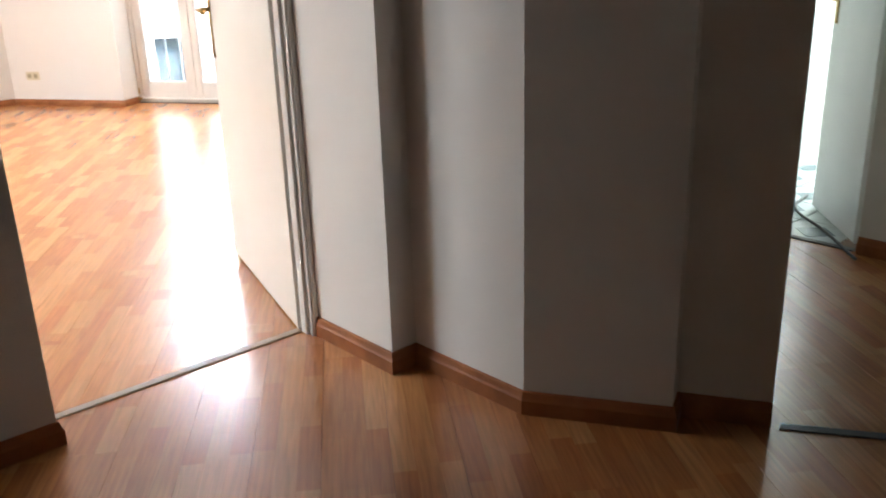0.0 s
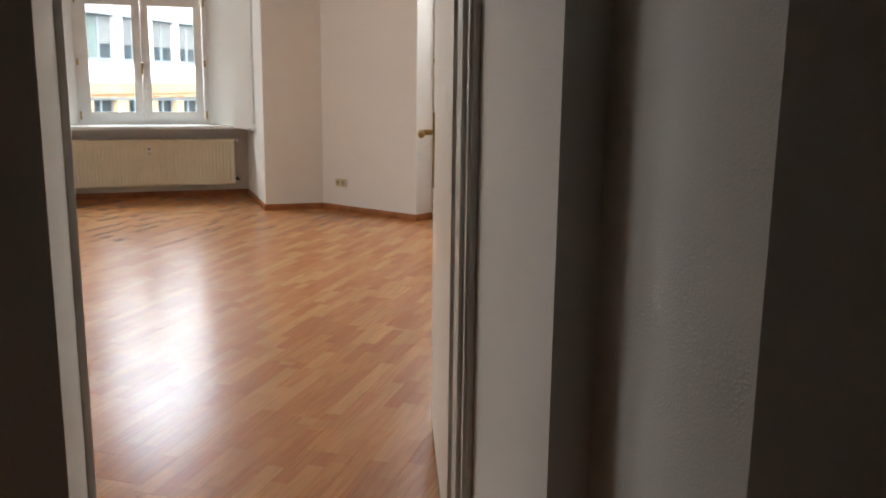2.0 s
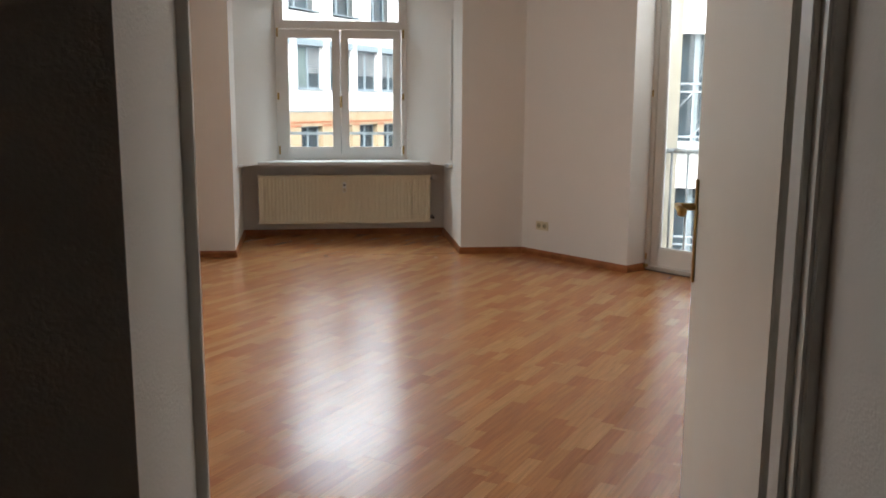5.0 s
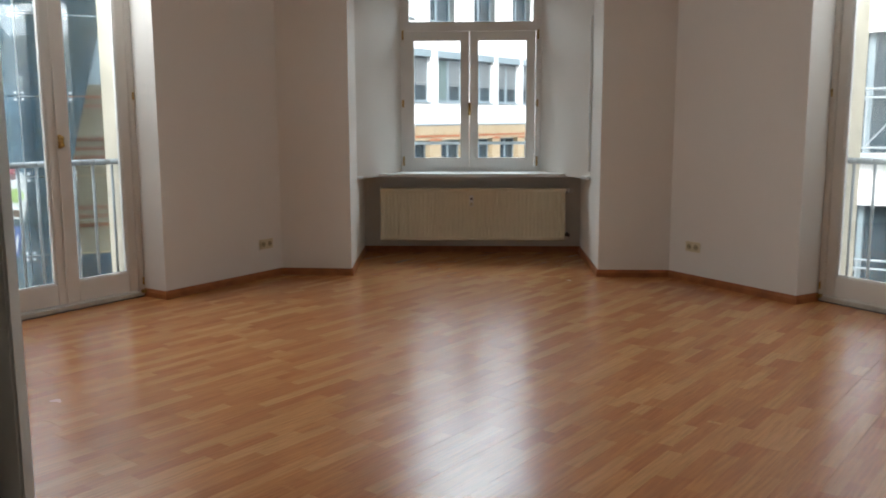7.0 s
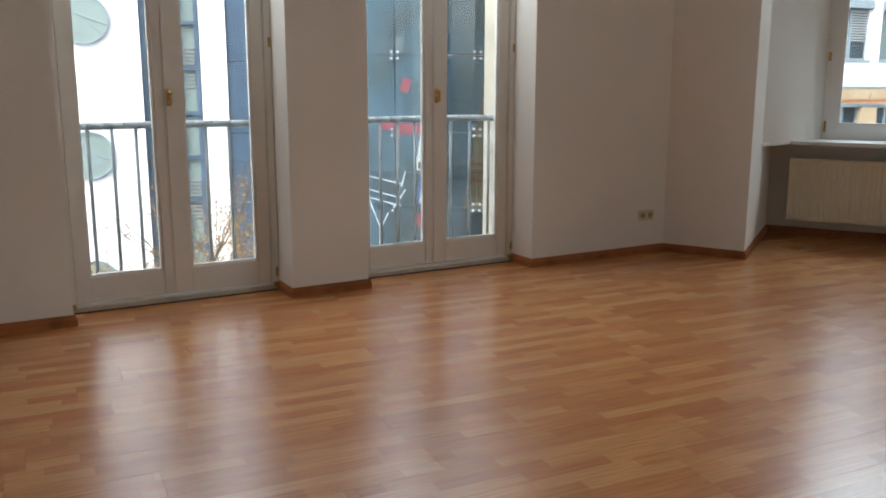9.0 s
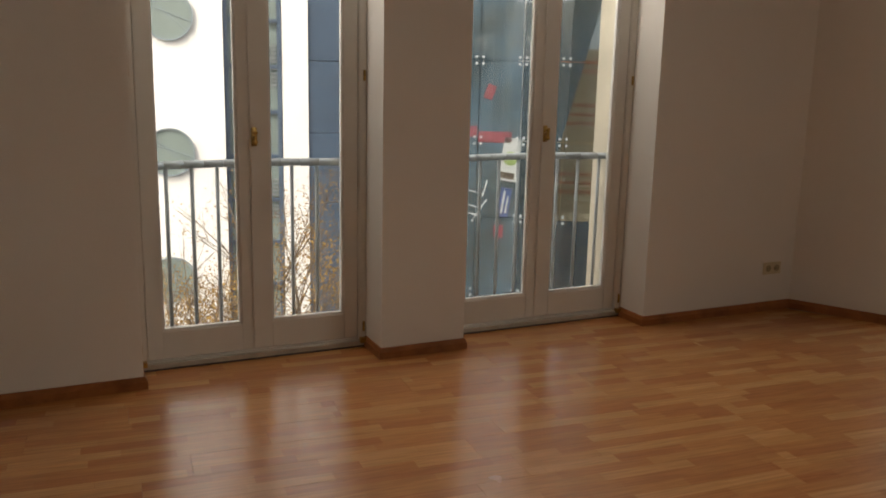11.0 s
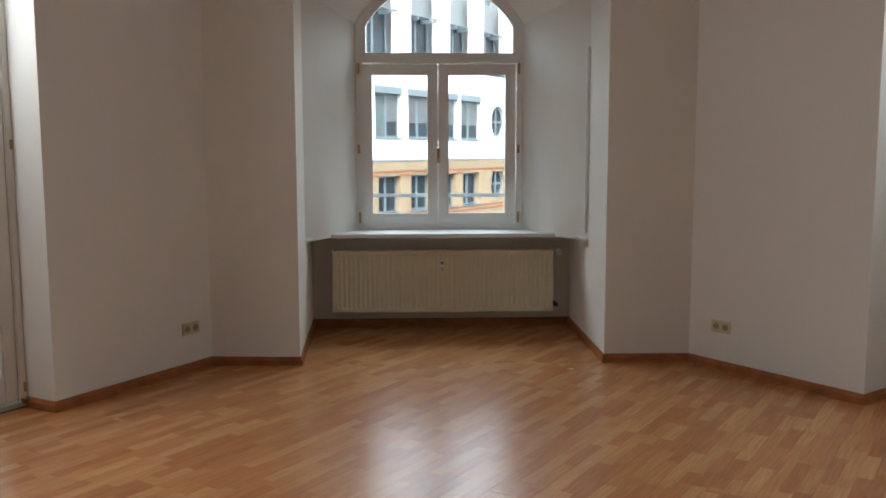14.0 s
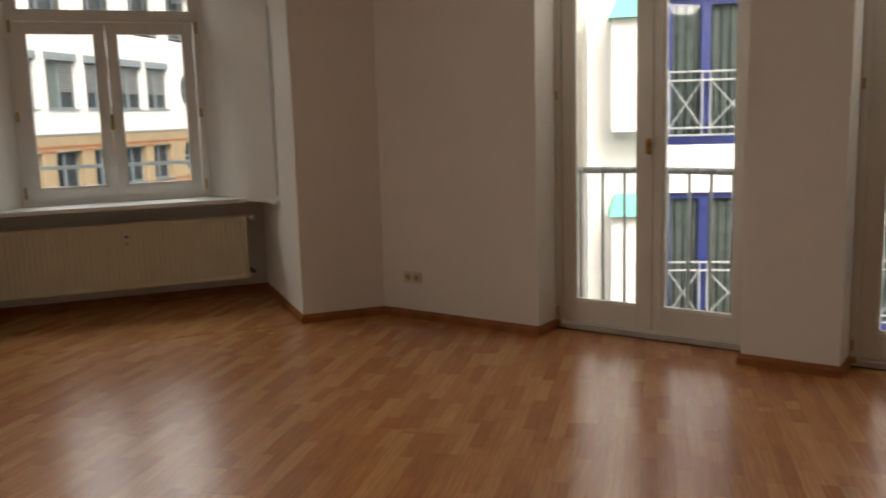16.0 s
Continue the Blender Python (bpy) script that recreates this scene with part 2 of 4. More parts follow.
structure(finish(bm, "wall_bay_east", M_WALL), "white painted pier beside the window niche", "wall")

# Window outline: straight sides, then a flat arch.
WX, WZ0, WZ1 = 0.683, 0.81, 2.47
ARC_Z = 2.10


def arch(half, spring, cz, n=14, x0=0.0):
    r = math.hypot(half, spring - cz)
    a0 = math.atan2(spring - cz, half)
    return [(x0 + r * math.cos(a0 + (math.pi - 2 * a0) * i / n), cz + r * math.sin(a0 + (math.pi - 2 * a0) * i / n)) for i in range(n + 1)]


def opening(half, z0, spring, cz, x0=0.0, n=14):
    return [(x0 - half, z0), (x0 + half, z0)] + arch(half, spring, cz, n, x0)


# Back wall: the splayed, vaulted reveal lofts from the niche to the window.
inner = opening(WX, 0.78, WZ1, ARC_Z, WXC)
outer = opening(1.058, 0.78, 2.62, 2.20, 0.0195)
bm = bmesh.new()
vi = [bm.verts.new((x, 1.33, z)) for x, z in inner]
vo = [bm.verts.new((x, 0.62, z)) for x, z in outer]
vb = [bm.verts.new((x, 1.60, z)) for x, z in inner]
n = len(inner)
for i in range(1, n):
    j = (i + 1) % n
    bm.faces.new((vi[i], vi[j], vo[j], vo[i]))
    bm.faces.new((vi[i], vi[j], vb[j], vb[i]))
for i in range(2, n - 1):
    t0 = (i - 2) / (n - 3)
    t1 = (i - 1) / (n - 3)
    a = bm.verts.new((0.0195 + 1.058 - 2.116 * t0, 0.62, CEIL))
    b = bm.verts.new((0.0195 + 1.058 - 2.116 * t1, 0.62, CEIL))
    bm.faces.new((vo[i], vo[i + 1], b, a))
bmesh.ops.remove_doubles(bm, verts=bm.verts, dist=0.0005)
splay = finish(bm, "window_reveal", M_WALL)
tagged(splay, "white painted splayed and arched window reveal", "wall", kind="structure")
boxes_back = boxes("wall_north", M_WALL, [((NX0 - 0.06, NY, 0), (NX1, 1.60, 0.772))])
structure(boxes_back, "white painted wall under the window, behind the radiator", "wall")
bm = bmesh.new()
# outer skin round the window
for lo, hi in (((-1.6, 1.40, -0.1), (WXC - WX - 0.02, 1.62, CEIL)), ((WXC + WX + 0.02, 1.40, -0.1), (1.6, 1.62, CEIL)), ((-0.75, 1.605, 2.9), (0.75, 1.62, CEIL))):
    put_box(bm, lo, hi)
structure(finish(bm, "outer_wall_north", M_RENDER), "cream rendered outer wall round the arched window", "wall")

# Wall to the hall, with the passage through it.
PL, PR = -0.331, 0.645
WEST_END = LEFT @ Vector((END, 0, 0))
EAST_END = RIGHT @ Vector((END, 0, 0))
bm = bmesh.new()
put_prism(bm, [(-5.2, -6.85), (PL, -6.85), (PL + 0.015, -6.52), (PL - 0.02, -6.52), (PL - 0.02, -6.50), (-5.2, -6.50)], 0, CEIL)
put_box(bm, (PL, -6.85, 2.12), (PR, DOORWALL, CEIL))
put_prism(bm, [(PR, DOORWALL), (PR, -7.2), (0.75, -7.2), (0.757, -7.69), (0.985, -8.06), (1.07, -8.02), (1.205, -8.25), (1.33, -8.19), (1.05, DOORWALL)], 0, CEIL)
put_prism(bm, [(1.05, DOORWALL), (1.2, -7.2), (5.5, -6.75), (5.5, DOORWALL)], 0, CEIL)
structure(finish(bm, "wall_south", M_WALL), "white painted woodchip wall between hall and room", "wall")
bm = bmesh.new()
put_box(bm, (WEST_END.x - 0.3, DOORWALL, 0), (WEST_END.x + 0.02, WEST_END.y + 0.1, CEIL))
structure(finish(bm, "wall_southwest", M_WALL), "white painted wall closing the room", "wall")
bm = bmesh.new()
put_box(bm, (EAST_END.x - 0.02, DOORWALL, 0), (EAST_END.x + 0.3, EAST_END.y + 0.1, CEIL))
structure(finish(bm, "wall_southeast", M_WALL), "white painted wall closing the room", "wall")
boxes_h = boxes("wall_hall", M_WALL, [((-2.6, -10.8, 0), (-2.4, -6.85, CEIL)), ((-2.6, -11.0, 0), (2.0, -10.8, CEIL)), ((1.80, -10.8, 0), (2.0, -9.15, CEIL))])
structure(boxes_h, "white painted walls of the dim hall", "wall")
# Far room beyond the hall's second opening
bm = bmesh.new()
put_prism(bm, [(1.80, -9.15), (1.95, -9.05), (3.2, -9.05), (3.2, -9.25), (1.8, -9.25)], 0, CEIL)
put_box(bm, (2.83, -9.05, 0), (2.95, -7.80, CEIL))
put_box(bm, (2.95, -7.80, 0), (5.6, -7.78, CEIL))
put_box(bm, (3.45, -7.78, 0), (5.6, -7.68, CEIL))
put_box(bm, (2.83, -7.80, 2.1), (2.95, -7.0, CEIL))
put_box(bm, (5.5, -7.68, 0), (5.7, -6.75, 0.9))
put_box(bm, (5.5, -7.68, 2.1), (5.7, -6.75, CEIL))
structure(finish(bm, "wall_kitchen", M_WALL), "white walls of the tiled room beyond the hall", "wall")

SLAB = [(-5.3, -11.0), (5.7, -11.0), (5.7, DOORWALL), tuple((RIGHT @ Vector((END, 0.5, 0)))[:2]), tuple((RIGHT @ Vector((0, 0.5, 0)))[:2]), (1.6, 1.6), (-1.6, 1.6),
        tuple((LEFT @ Vector((0, 0.5, 0)))[:2]), tuple((LEFT @ Vector((END, 0.5, 0)))[:2]), (-5.3, DOORWALL)]
bm = bmesh.new()
put_prism(bm, SLAB, CEIL + 0.004, CEIL + 0.2)
structure(finish(bm, "ceiling", M_CEIL), "plain white painted ceiling", "ceiling")
bm = bmesh.new()
put_prism(bm, SLAB, -0.3, -0.014)
sub = finish(bm, "floor", material("screed", (0.2, 0.13, 0.08), 0.8))
structure(sub, "reddish beech laminate floor of strip boards", "floor")


# ---- skirting ----
def skirting(name, path, label="reddish beech skirting board", h=0.06, t=0.016):
    """A board along a plan path with the room on its right; mitred at the corners."""
    bm = bmesh.new()
    pts = [Vector((x, y, 0)) for x, y in path]
    rings = []
    for i, p in enumerate(pts):
        ds = []
        if i > 0:
            ds.append((p - pts[i - 1]).normalized())
        if i < len(pts) - 1:
            ds.append((pts[i + 1] - p).normalized())
        ns = [Vector((d.y, -d.x, 0)) for d in ds]
        nn = sum(ns, Vector()).normalized()
        k = 1.0 / max(0.35, nn.dot(ns[0]))
        rings.append([bm.verts.new(p + nn * (o * k) + Vector((0, 0, z))) for o, z in
                      ((-0.002, 0.0), (t, 0.0), (t, h * 0.62), (t * 0.75, h * 0.72), (t * 0.5, h * 0.95), (t * 0.25, h), (-0.002, h))])
    for a, b in zip(rings, rings[1:]):
        for i in range(len(a)):
            j = (i + 1) % len(a)
            bm.faces.new((a[i], a[j], b[j], b[i]))
    bm.faces.new(rings[0])
    bm.faces.new(rings[-1])
    return structure(finish(bm, name, M_SKIRT), label, "skirting board")


def sp(m, u, n):
    v = m @ Vector((u, n, 0))
    return (v.x, v.y)


WD, ED = SIDES["west"][1], SIDES["east"][1]
DEP = 0.235
skirting("baseboard_west", [sp(LEFT, WD[0][0], DEP), sp(LEFT, WD[0][0], 0), sp(LEFT, 0, 0), (NX0, 0), (NX0 - 0.06, NY), (NX1, NY), (NX1, 0), sp(RIGHT, 0, 0), sp(RIGHT, ED[0][0], 0), sp(RIGHT, ED[0][0], DEP)])
skirting("baseboard_pier_west", [sp(LEFT, WD[1][0], DEP), sp(LEFT, WD[1][0], 0), sp(LEFT, WD[0][1], 0), sp(LEFT, WD[0][1], DEP)])
skirting("baseboard_pier_east", [sp(RIGHT, ED[0][1], DEP), sp(RIGHT, ED[0][1], 0), sp(RIGHT, ED[1][0], 0), sp(RIGHT, ED[1][0], DEP)])
skirting("baseboard_southwest", [(PL - 0.06, -6.50), (WEST_END.x + 0.02, -6.50), (WEST_END.x + 0.02, WEST_END.y), sp(LEFT, WD[1][1], 0), sp(LEFT, WD[1][1], DEP)])
skirting("baseboard_southeast", [sp(RIGHT, ED[1][1], DEP), sp(RIGHT, ED[1][1], 0), (EAST_END.x - 0.02, EAST_END.y), (EAST_END.x - 0.02, DOORWALL), (1.05, DOORWALL)])
skirting("baseboard_hall_east", [(PR, -6.77), (PR, -7.2), (0.75, -7.2), (0.757, -7.69), (0.985, -8.06), (1.07, -8.02), (1.205, -8.25)], h=0.075)
skirting("baseboard_hall_west", [(-2.4, -6.85), (PL, -6.85), (PL + 0.012, -6.53)], h=0.075)
skirting("baseboard_kitchen", [(2.83, -7.80), (2.83, -9.05)], h=0.08)


# ---- French doors ----
def french_door(m, a, b, label):
    """A pair of glazed leaves in a frame, between a and b along the wall."""
    root = empty("french_door", Matrix.Identity(4), label, "French door", "tall French doors of the room")
    y0 = REVEAL - 0.02
    H = DOOR_TOP
    F = 0.045
    side_boxes("frame", M_FRAME, m, [((a, y0, 0.03), (a + F, y0 + 0.08, H)), ((b - F, y0, 0.03), (b, y0 + 0.08, H)), ((a + F, y0, H - 0.05), (b - F, y0 + 0.08, H)), ((a + F, y0 + 0.01, 0.012), (b - F, y0 + 0.08, 0.045))], root, 0.006)
    side_boxes("threshold", M_THRESH, m, [((a, y0 - 0.014, 0.010), (b, y0 + 0.06, 0.036))], root, 0.003)
    # The shaded gap at the floor is put in as a dark-coloured strip.
    side_boxes("gap_seal", M_DARKPART, m, [((a, y0 - 0.008, 0.0), (b, y0 + 0.06, 0.0095))], root)
    mid = (a + b) / 2
    S = 0.078
    for s0, s1 in ((a + F + 0.002, mid - 0.002), (mid + 0.002, b - F - 0.002)):
        leaf = side_boxes("leaf", M_FRAME, m, [((s0, y0 + 0.012, 0.05), (s0 + S, y0 + 0.062, H - 0.055)), ((s1 - S, y0 + 0.012, 0.05), (s1, y0 + 0.062, H - 0.055)), ((s0 + S, y0 + 0.012, 0.05), (s1 - S, y0 + 0.062, 0.195)), ((s0 + S, y0 + 0.012, H - 0.16), (s1 - S, y0 + 0.062, H - 0.055))], root, 0.004)
        bz = 0.012
        side_boxes("bead", M_WFRAME, m, [((s0 + S, y0 + 0.02, 0.195), (s0 + S + bz, y0 + 0.05, H - 0.16)), ((s1 - S - bz, y0 + 0.02, 0.195), (s1 - S, y0 + 0.05, H - 0.16)), ((s0 + S + bz, y0 + 0.02, 0.195), (s1 - S - bz, y0 + 0.05, 0.195 + bz))], leaf, 0.002)
        pane = side_boxes("pane", M_GLASS, m, [((s0 + S + 0.002, y0 + 0.034, 0.2), (s1 - S - 0.002, y0 + 0.038, H - 0.165))], leaf)
        pane.visible_shadow = False
    side_boxes("astragal", M_FRAME, m, [((mid - 0.022, y0, 0.055), (mid + 0.022, y0 + 0.0115, H - 0.06))], root, 0.004)
    bm = bmesh.new()
    put_box(bm, (mid - 0.014, y0 - 0.006, 1.125), (mid + 0.014, y0 - 0.0005, 1.22), 0.002)
    put_rod(bm, (mid, y0 - 0.004, 1.172), (mid, y0 - 0.036, 1.172), 0.009)
    put_rod(bm, (mid, y0 - 0.034, 1.195), (mid, y0 - 0.034, 1.15), 0.010)
    for dz in (0.03, -0.03):
        bmesh.ops.create_uvsphere(bm, u_segments=10, v_segments=6, radius=0.014, matrix=Matrix.Translation((mid, y0 - 0.034, 1.172 + dz * 0.8)))
    place(m, bm)
    tagged(finish(bm, "handle", M_BRASS, root, smooth=True), "small brass twist handle")
    bm = bmesh.new()
    for uu in (a + 0.016, b - 0.016):
        for z in (0.09, 1.46, 2.6):
            put_rod(bm, (uu, y0 - 0.006, z), (uu, y0 - 0.006, z + 0.055), 0.007)
    for uu in (a + 0.02, b - 0.02):
        put_box(bm, (uu - 0.02, y0 - 0.03, 0.028), (uu + 0.02, y0 + 0.0, 0.055))
    place(m, bm)
    tagged(finish(bm, "hinge", M_BRASS, root), "tarnished brass hinges")
    return root


def railing(m, a, b):
    """A bowed steel guard rail outside a French door."""
    root = empty("balcony_railing", Matrix.Identity(4), "galvanised steel guard rail outside the French door", "railing", "guard rails outside the French doors")
    mid, half = (a + b) / 2, (b - a) / 2

    def at(u, z):
        k = (u - mid) / half
        return (u, 0.44 + 0.10 * (1 - k * k), z)
    for name, z, r in (("handrail", 1.01, 0.021), ("bottom_rail", 0.12, 0.014)):
        bm = bmesh.new()
        N = 12
        for i in range(N):
            put_rod(bm, at(a - 0.02 + (b - a + 0.04) * i / N, z), at(a - 0.02 + (b - a + 0.04) * (i + 1) / N, z), r)
        place(m, bm)
        finish(bm, name, M_STEEL, root, smooth=True)
    count = 9
    for i in range(count):
        bm = bmesh.new()
        u = a + (b - a) * (i + 0.5) / count
        p, q = at(u, 0.12), at(u, 1.01)
        put_rod(bm, p, q, 0.0105, 8)
        place(m, bm)
        finish(bm, "baluster", M_STEEL, root, smooth=True)
    return root


for side, (m, doors) in SIDES.items():
    for a, b in doors:
        french_door(m, a, b, "cream painted French door with two tall glazed leaves, closed")
        railing(m, a, b)

# ---- arched window ----
win = empty("window_arched", Matrix.Identity(4), "white painted arched window with two casements and a fanlight", "window")
win["kind"] = "structure"


def frame_ring(bm, outer_pts, inner_pts, y0, y1):
    n = len(outer_pts)
    v = [[bm.verts.new((x, y, z)) for x, z in pts] for pts in (outer_pts, inner_pts) for y in (y0, y1)]
    for i in range(n):
        j = (i + 1) % n
        bm.faces.new((v[0][i], v[0][j], v[2][j], v[2][i]))
        bm.faces.new((v[1][i], v[3][i], v[3][j], v[1][j]))
        bm.faces.new((v[0][i], v[1][i], v[1][j], v[0][j]))
        bm.faces.new((v[2][i], v[2][j], v[3][j], v[3][i]))


bm = bmesh.new()
frame_ring(bm, opening(WX - 0.002, 0.80, WZ1, ARC_Z, WXC), opening(WX - 0.055, 0.855, WZ1 - 0.01, ARC_Z, WXC), 1.335, 1.40)
finish(bm, "frame", M_WFRAME, win)
boxes("transom", M_WFRAME, [((WXC - WX + 0.05, 1.328, 2.155), (WXC + WX - 0.05, 1.395, 2.225))], win, bevel=0.006)
for s0, s1 in ((-0.645, -0.026), (-0.022, 0.612)):
    c = boxes("casement", M_WFRAME, [((s0, 1.325, 0.845), (s0 + 0.07, 1.375, 2.15)), ((s1 - 0.07, 1.325, 0.845), (s1, 1.375, 2.15)), ((s0 + 0.07, 1.325, 0.845), (s1 - 0.07, 1.375, 0.925)), ((s0 + 0.07, 1.325, 2.075), (s1 - 0.07, 1.375, 2.15))], win, bevel=0.005)
    boxes("bead", M_WFRAME, [((s0 + 0.07, 1.335, 0.925), (s0 + 0.084, 1.37, 2.075)), ((s1 - 0.084, 1.335, 0.925), (s1 - 0.07, 1.37, 2.075)), ((s0 + 0.084, 1.335, 0.925), (s1 - 0.084, 1.37, 0.938)), ((s0 + 0.084, 1.335, 2.062), (s1 - 0.084, 1.37, 2.075))], c, bevel=0.002)
    p = boxes("pane", M_GLASS, [((s0 + 0.072, 1.350, 0.93), (s1 - 0.072, 1.354, 2.07))], c)
    p.visible_shadow = False
bm = bmesh.new()
frame_ring(bm, opening(WX - 0.057, 2.215, WZ1 - 0.01, ARC_Z, WXC), opening(WX - 0.085, 2.24, WZ1 - 0.015, ARC_Z, WXC), 1.345, 1.385)
finish(bm, "fanlight", M_WFRAME, win)
bm = bmesh.new()
put_sweep(bm, opening(WX - 0.083, 2.238, WZ1 - 0.013, ARC_Z, WXC), 1.362, 1.366)
p = finish(bm, "pane", M_GLASS, win)
p.visible_shadow = False
bm = bmesh.new()
put_box(bm, (-0.034, 1.312, 1.35), (-0.010, 1.3245, 1.47), 0.003)
put_rod(bm, (-0.022, 1.315, 1.41), (-0.022, 1.285, 1.41), 0.008)
put_rod(bm, (-0.022, 1.285, 1.455), (-0.022, 1.285, 1.37), 0.009)
tagged(finish(bm, "handle", M_BRASS, win, smooth=True), "brass window handle")
bm = bmesh.new()
for x in (-0.668, 0.636):
    for z in (0.86, 2.07):
        put_rod(bm, (x, 1.322, z), (x, 1.322, z + 0.09), 0.009)
    put_box(bm, (x - 0.012, 1.318, 1.43), (x + 0.008, 1.333, 1.50))
tagged(finish(bm, "hinge", M_BRASS, win), "brass window hinges")
# guard bar across the outside of the window
g = boxes("guard_bar", M_STEEL, [((WXC - WX - 0.01, 1.66, 1.055), (WXC + WX + 0.01, 1.69, 1.085))], bevel=0.006)
tagged(g, "grey steel guard bar across the window", "guard bar")
for x in (WXC - WX + 0.02, WXC + WX - 0.02):
    boxes("bracket", M_STEEL, [((x - 0.01, 1.60, 1.06), (x + 0.01, 1.662, 1.08))], g)

# window board with wings that follow the splay
bm = bmesh.new()
put_prism(bm, [(-1.066, 0.60), (-1.03, 0.58), (-0.93, 0.93), (-0.90, 0.96), (0.95, 0.96), (0.985, 0.93), (1.03, 0.56), (1.07, 0.58), (1.07, 1.325), (-1.06, 1.325)], 0.772, 0.802)
bmesh.ops.bevel(bm, geom=bm.edges[:], offset=0.005, segments=2, affect='EDGES')
structure(finish(bm, "sill", M_SILL), "white painted deep window board", "window sill")
strip = boxes("cover_strip", M_WFRAME, [((1.046, 0.595, 0.84), (1.066, 0.625, 2.2))], bevel=0.004)
tagged(strip, "narrow white cover strip on the window reveal", "trim", kind="structure")


# ---- radiator ----
rad = empty("radiator", pose(0.01, 1.152, 0), "cream enamelled ribbed panel radiator under the window", "radiator")
bm = bmesh.new()
x0, x1, z0, z1 = -0.9, 0.9, 0.14, 0.65
ribs = 46
step = (x1 - x0 - 0.06) / ribs
cols = [(x0, 0.006), (x0 + 0.006, 0.0), (x0 + 0.03, 0.0)]
for i in range(ribs):
    c = x0 + 0.03 + step * i
    cols += [(c + step * 0.30, 0.0), (c + step * 0.45, 0.009), (c + step * 0.68, 0.009), (c + step * 0.83, 0.0)]
cols += [(x1 - 0.006, 0.0), (x1, 0.006)]
zs = [(z0, 0.0, 1), (z0 + 0.006, 0.0, 0), (z0 + 0.03, 0.0, 0), (z0 + 0.05, 1.0, 0), (z1 - 0.05, 1.0, 0), (z1 - 0.03, 0.0, 0), (z1 - 0.006, 0.0, 0), (z1, 0.0, 1)]
grid = [[bm.verts.new((x, d * k + 0.006 * e if d < 0.0089 else d * k + 0.006 * e, z)) for x, d in cols] for z, k, e in zs]
for r0, r1 in zip(grid, grid[1:]):
    for i in range(len(cols) - 1):
        bm.faces.new((r0[i], r0[i + 1], r1[i + 1], r1[i]))
put_box(bm, (x0 + 0.003, 0.008, z0 + 0.003), (x1 - 0.003, 0.022, z1 - 0.003))
put_box(bm, (x0 + 0.003, 0.085, z0 + 0.003), (x1 - 0.003, 0.10, z1 - 0.003))
for x in (x0 + 0.002, x1 - 0.008):
    put_box(bm, (x, 0.02, z0), (x + 0.006, 0.10, z1 + 0.006))
finish(bm, "panel", M_RAD, rad)
bm = bmesh.new()
for i in range(90):
    x = x0 + 0.012 + (x1 - x0 - 0.03) * i / 89
    put_box(bm, (x, 0.022, z1 - 0.012), (x + 0.007, 0.085, z1 - 0.004))
for y in (0.024, 0.052, 0.08):
    put_box(bm, (x0 + 0.008, y, z1 - 0.004), (x1 - 0.008, y + 0.004, z1 - 0.001))
tagged(finish(bm, "grille", M_RAD, rad), "slotted top grille")
bm = bmesh.new()
put_rod(bm, (0.90, 0.06, 0.61), (0.955, 0.06, 0.61), 0.012)
put_rod(bm, (0.945, 0.06, 0.61), (0.945, 0.183, 0.61), 0.011)
finish(bm, "valve", M_STEEL, rad, smooth=True)
bm = bmesh.new()
put_rod(bm, (0.94, 0.055, 0.625), (0.95, -0.02, 0.63), 0.026, 16)
bmesh.ops.bevel(bm, geom=bm.edges[:], offset=0.004, segments=2, affect='EDGES')
tagged(finish(bm, "thermostat", M_WHITEPL, rad, smooth=False), "white thermostatic valve head")
bm = bmesh.new()
put_rod(bm, (0.90, 0.06, 0.19), (0.945, 0.06, 0.19), 0.013)
put_rod(bm, (0.935, 0.02, 0.19), (0.935, 0.183, 0.19), 0.014)
finish(bm, "return_valve", M_DARKPART, rad, smooth=True)
for x in (-0.6, 0.6):
    boxes("bracket", M_RAD, [((x, 0.10, 0.2), (x + 0.03, 0.184, 0.6))], rad)
meter = empty("heat_meter", pose(0.0, 1.152, 0.527), "small white heat meter on the radiator front", "heat meter")
boxes("case", M_WHITEPL, [((-0.019, -0.022, -0.055), (0.019, 0.0, 0.055))], meter, bevel=0.004)
boxes("display", M_HOLE, [((-0.011, -0.0245, 0.014), (0.011, -0.0225, 0.032))], meter)
boxes("label", M_SOCKET, [((-0.012, -0.0245, -0.045), (0.012, -0.0225, -0.012))], meter)


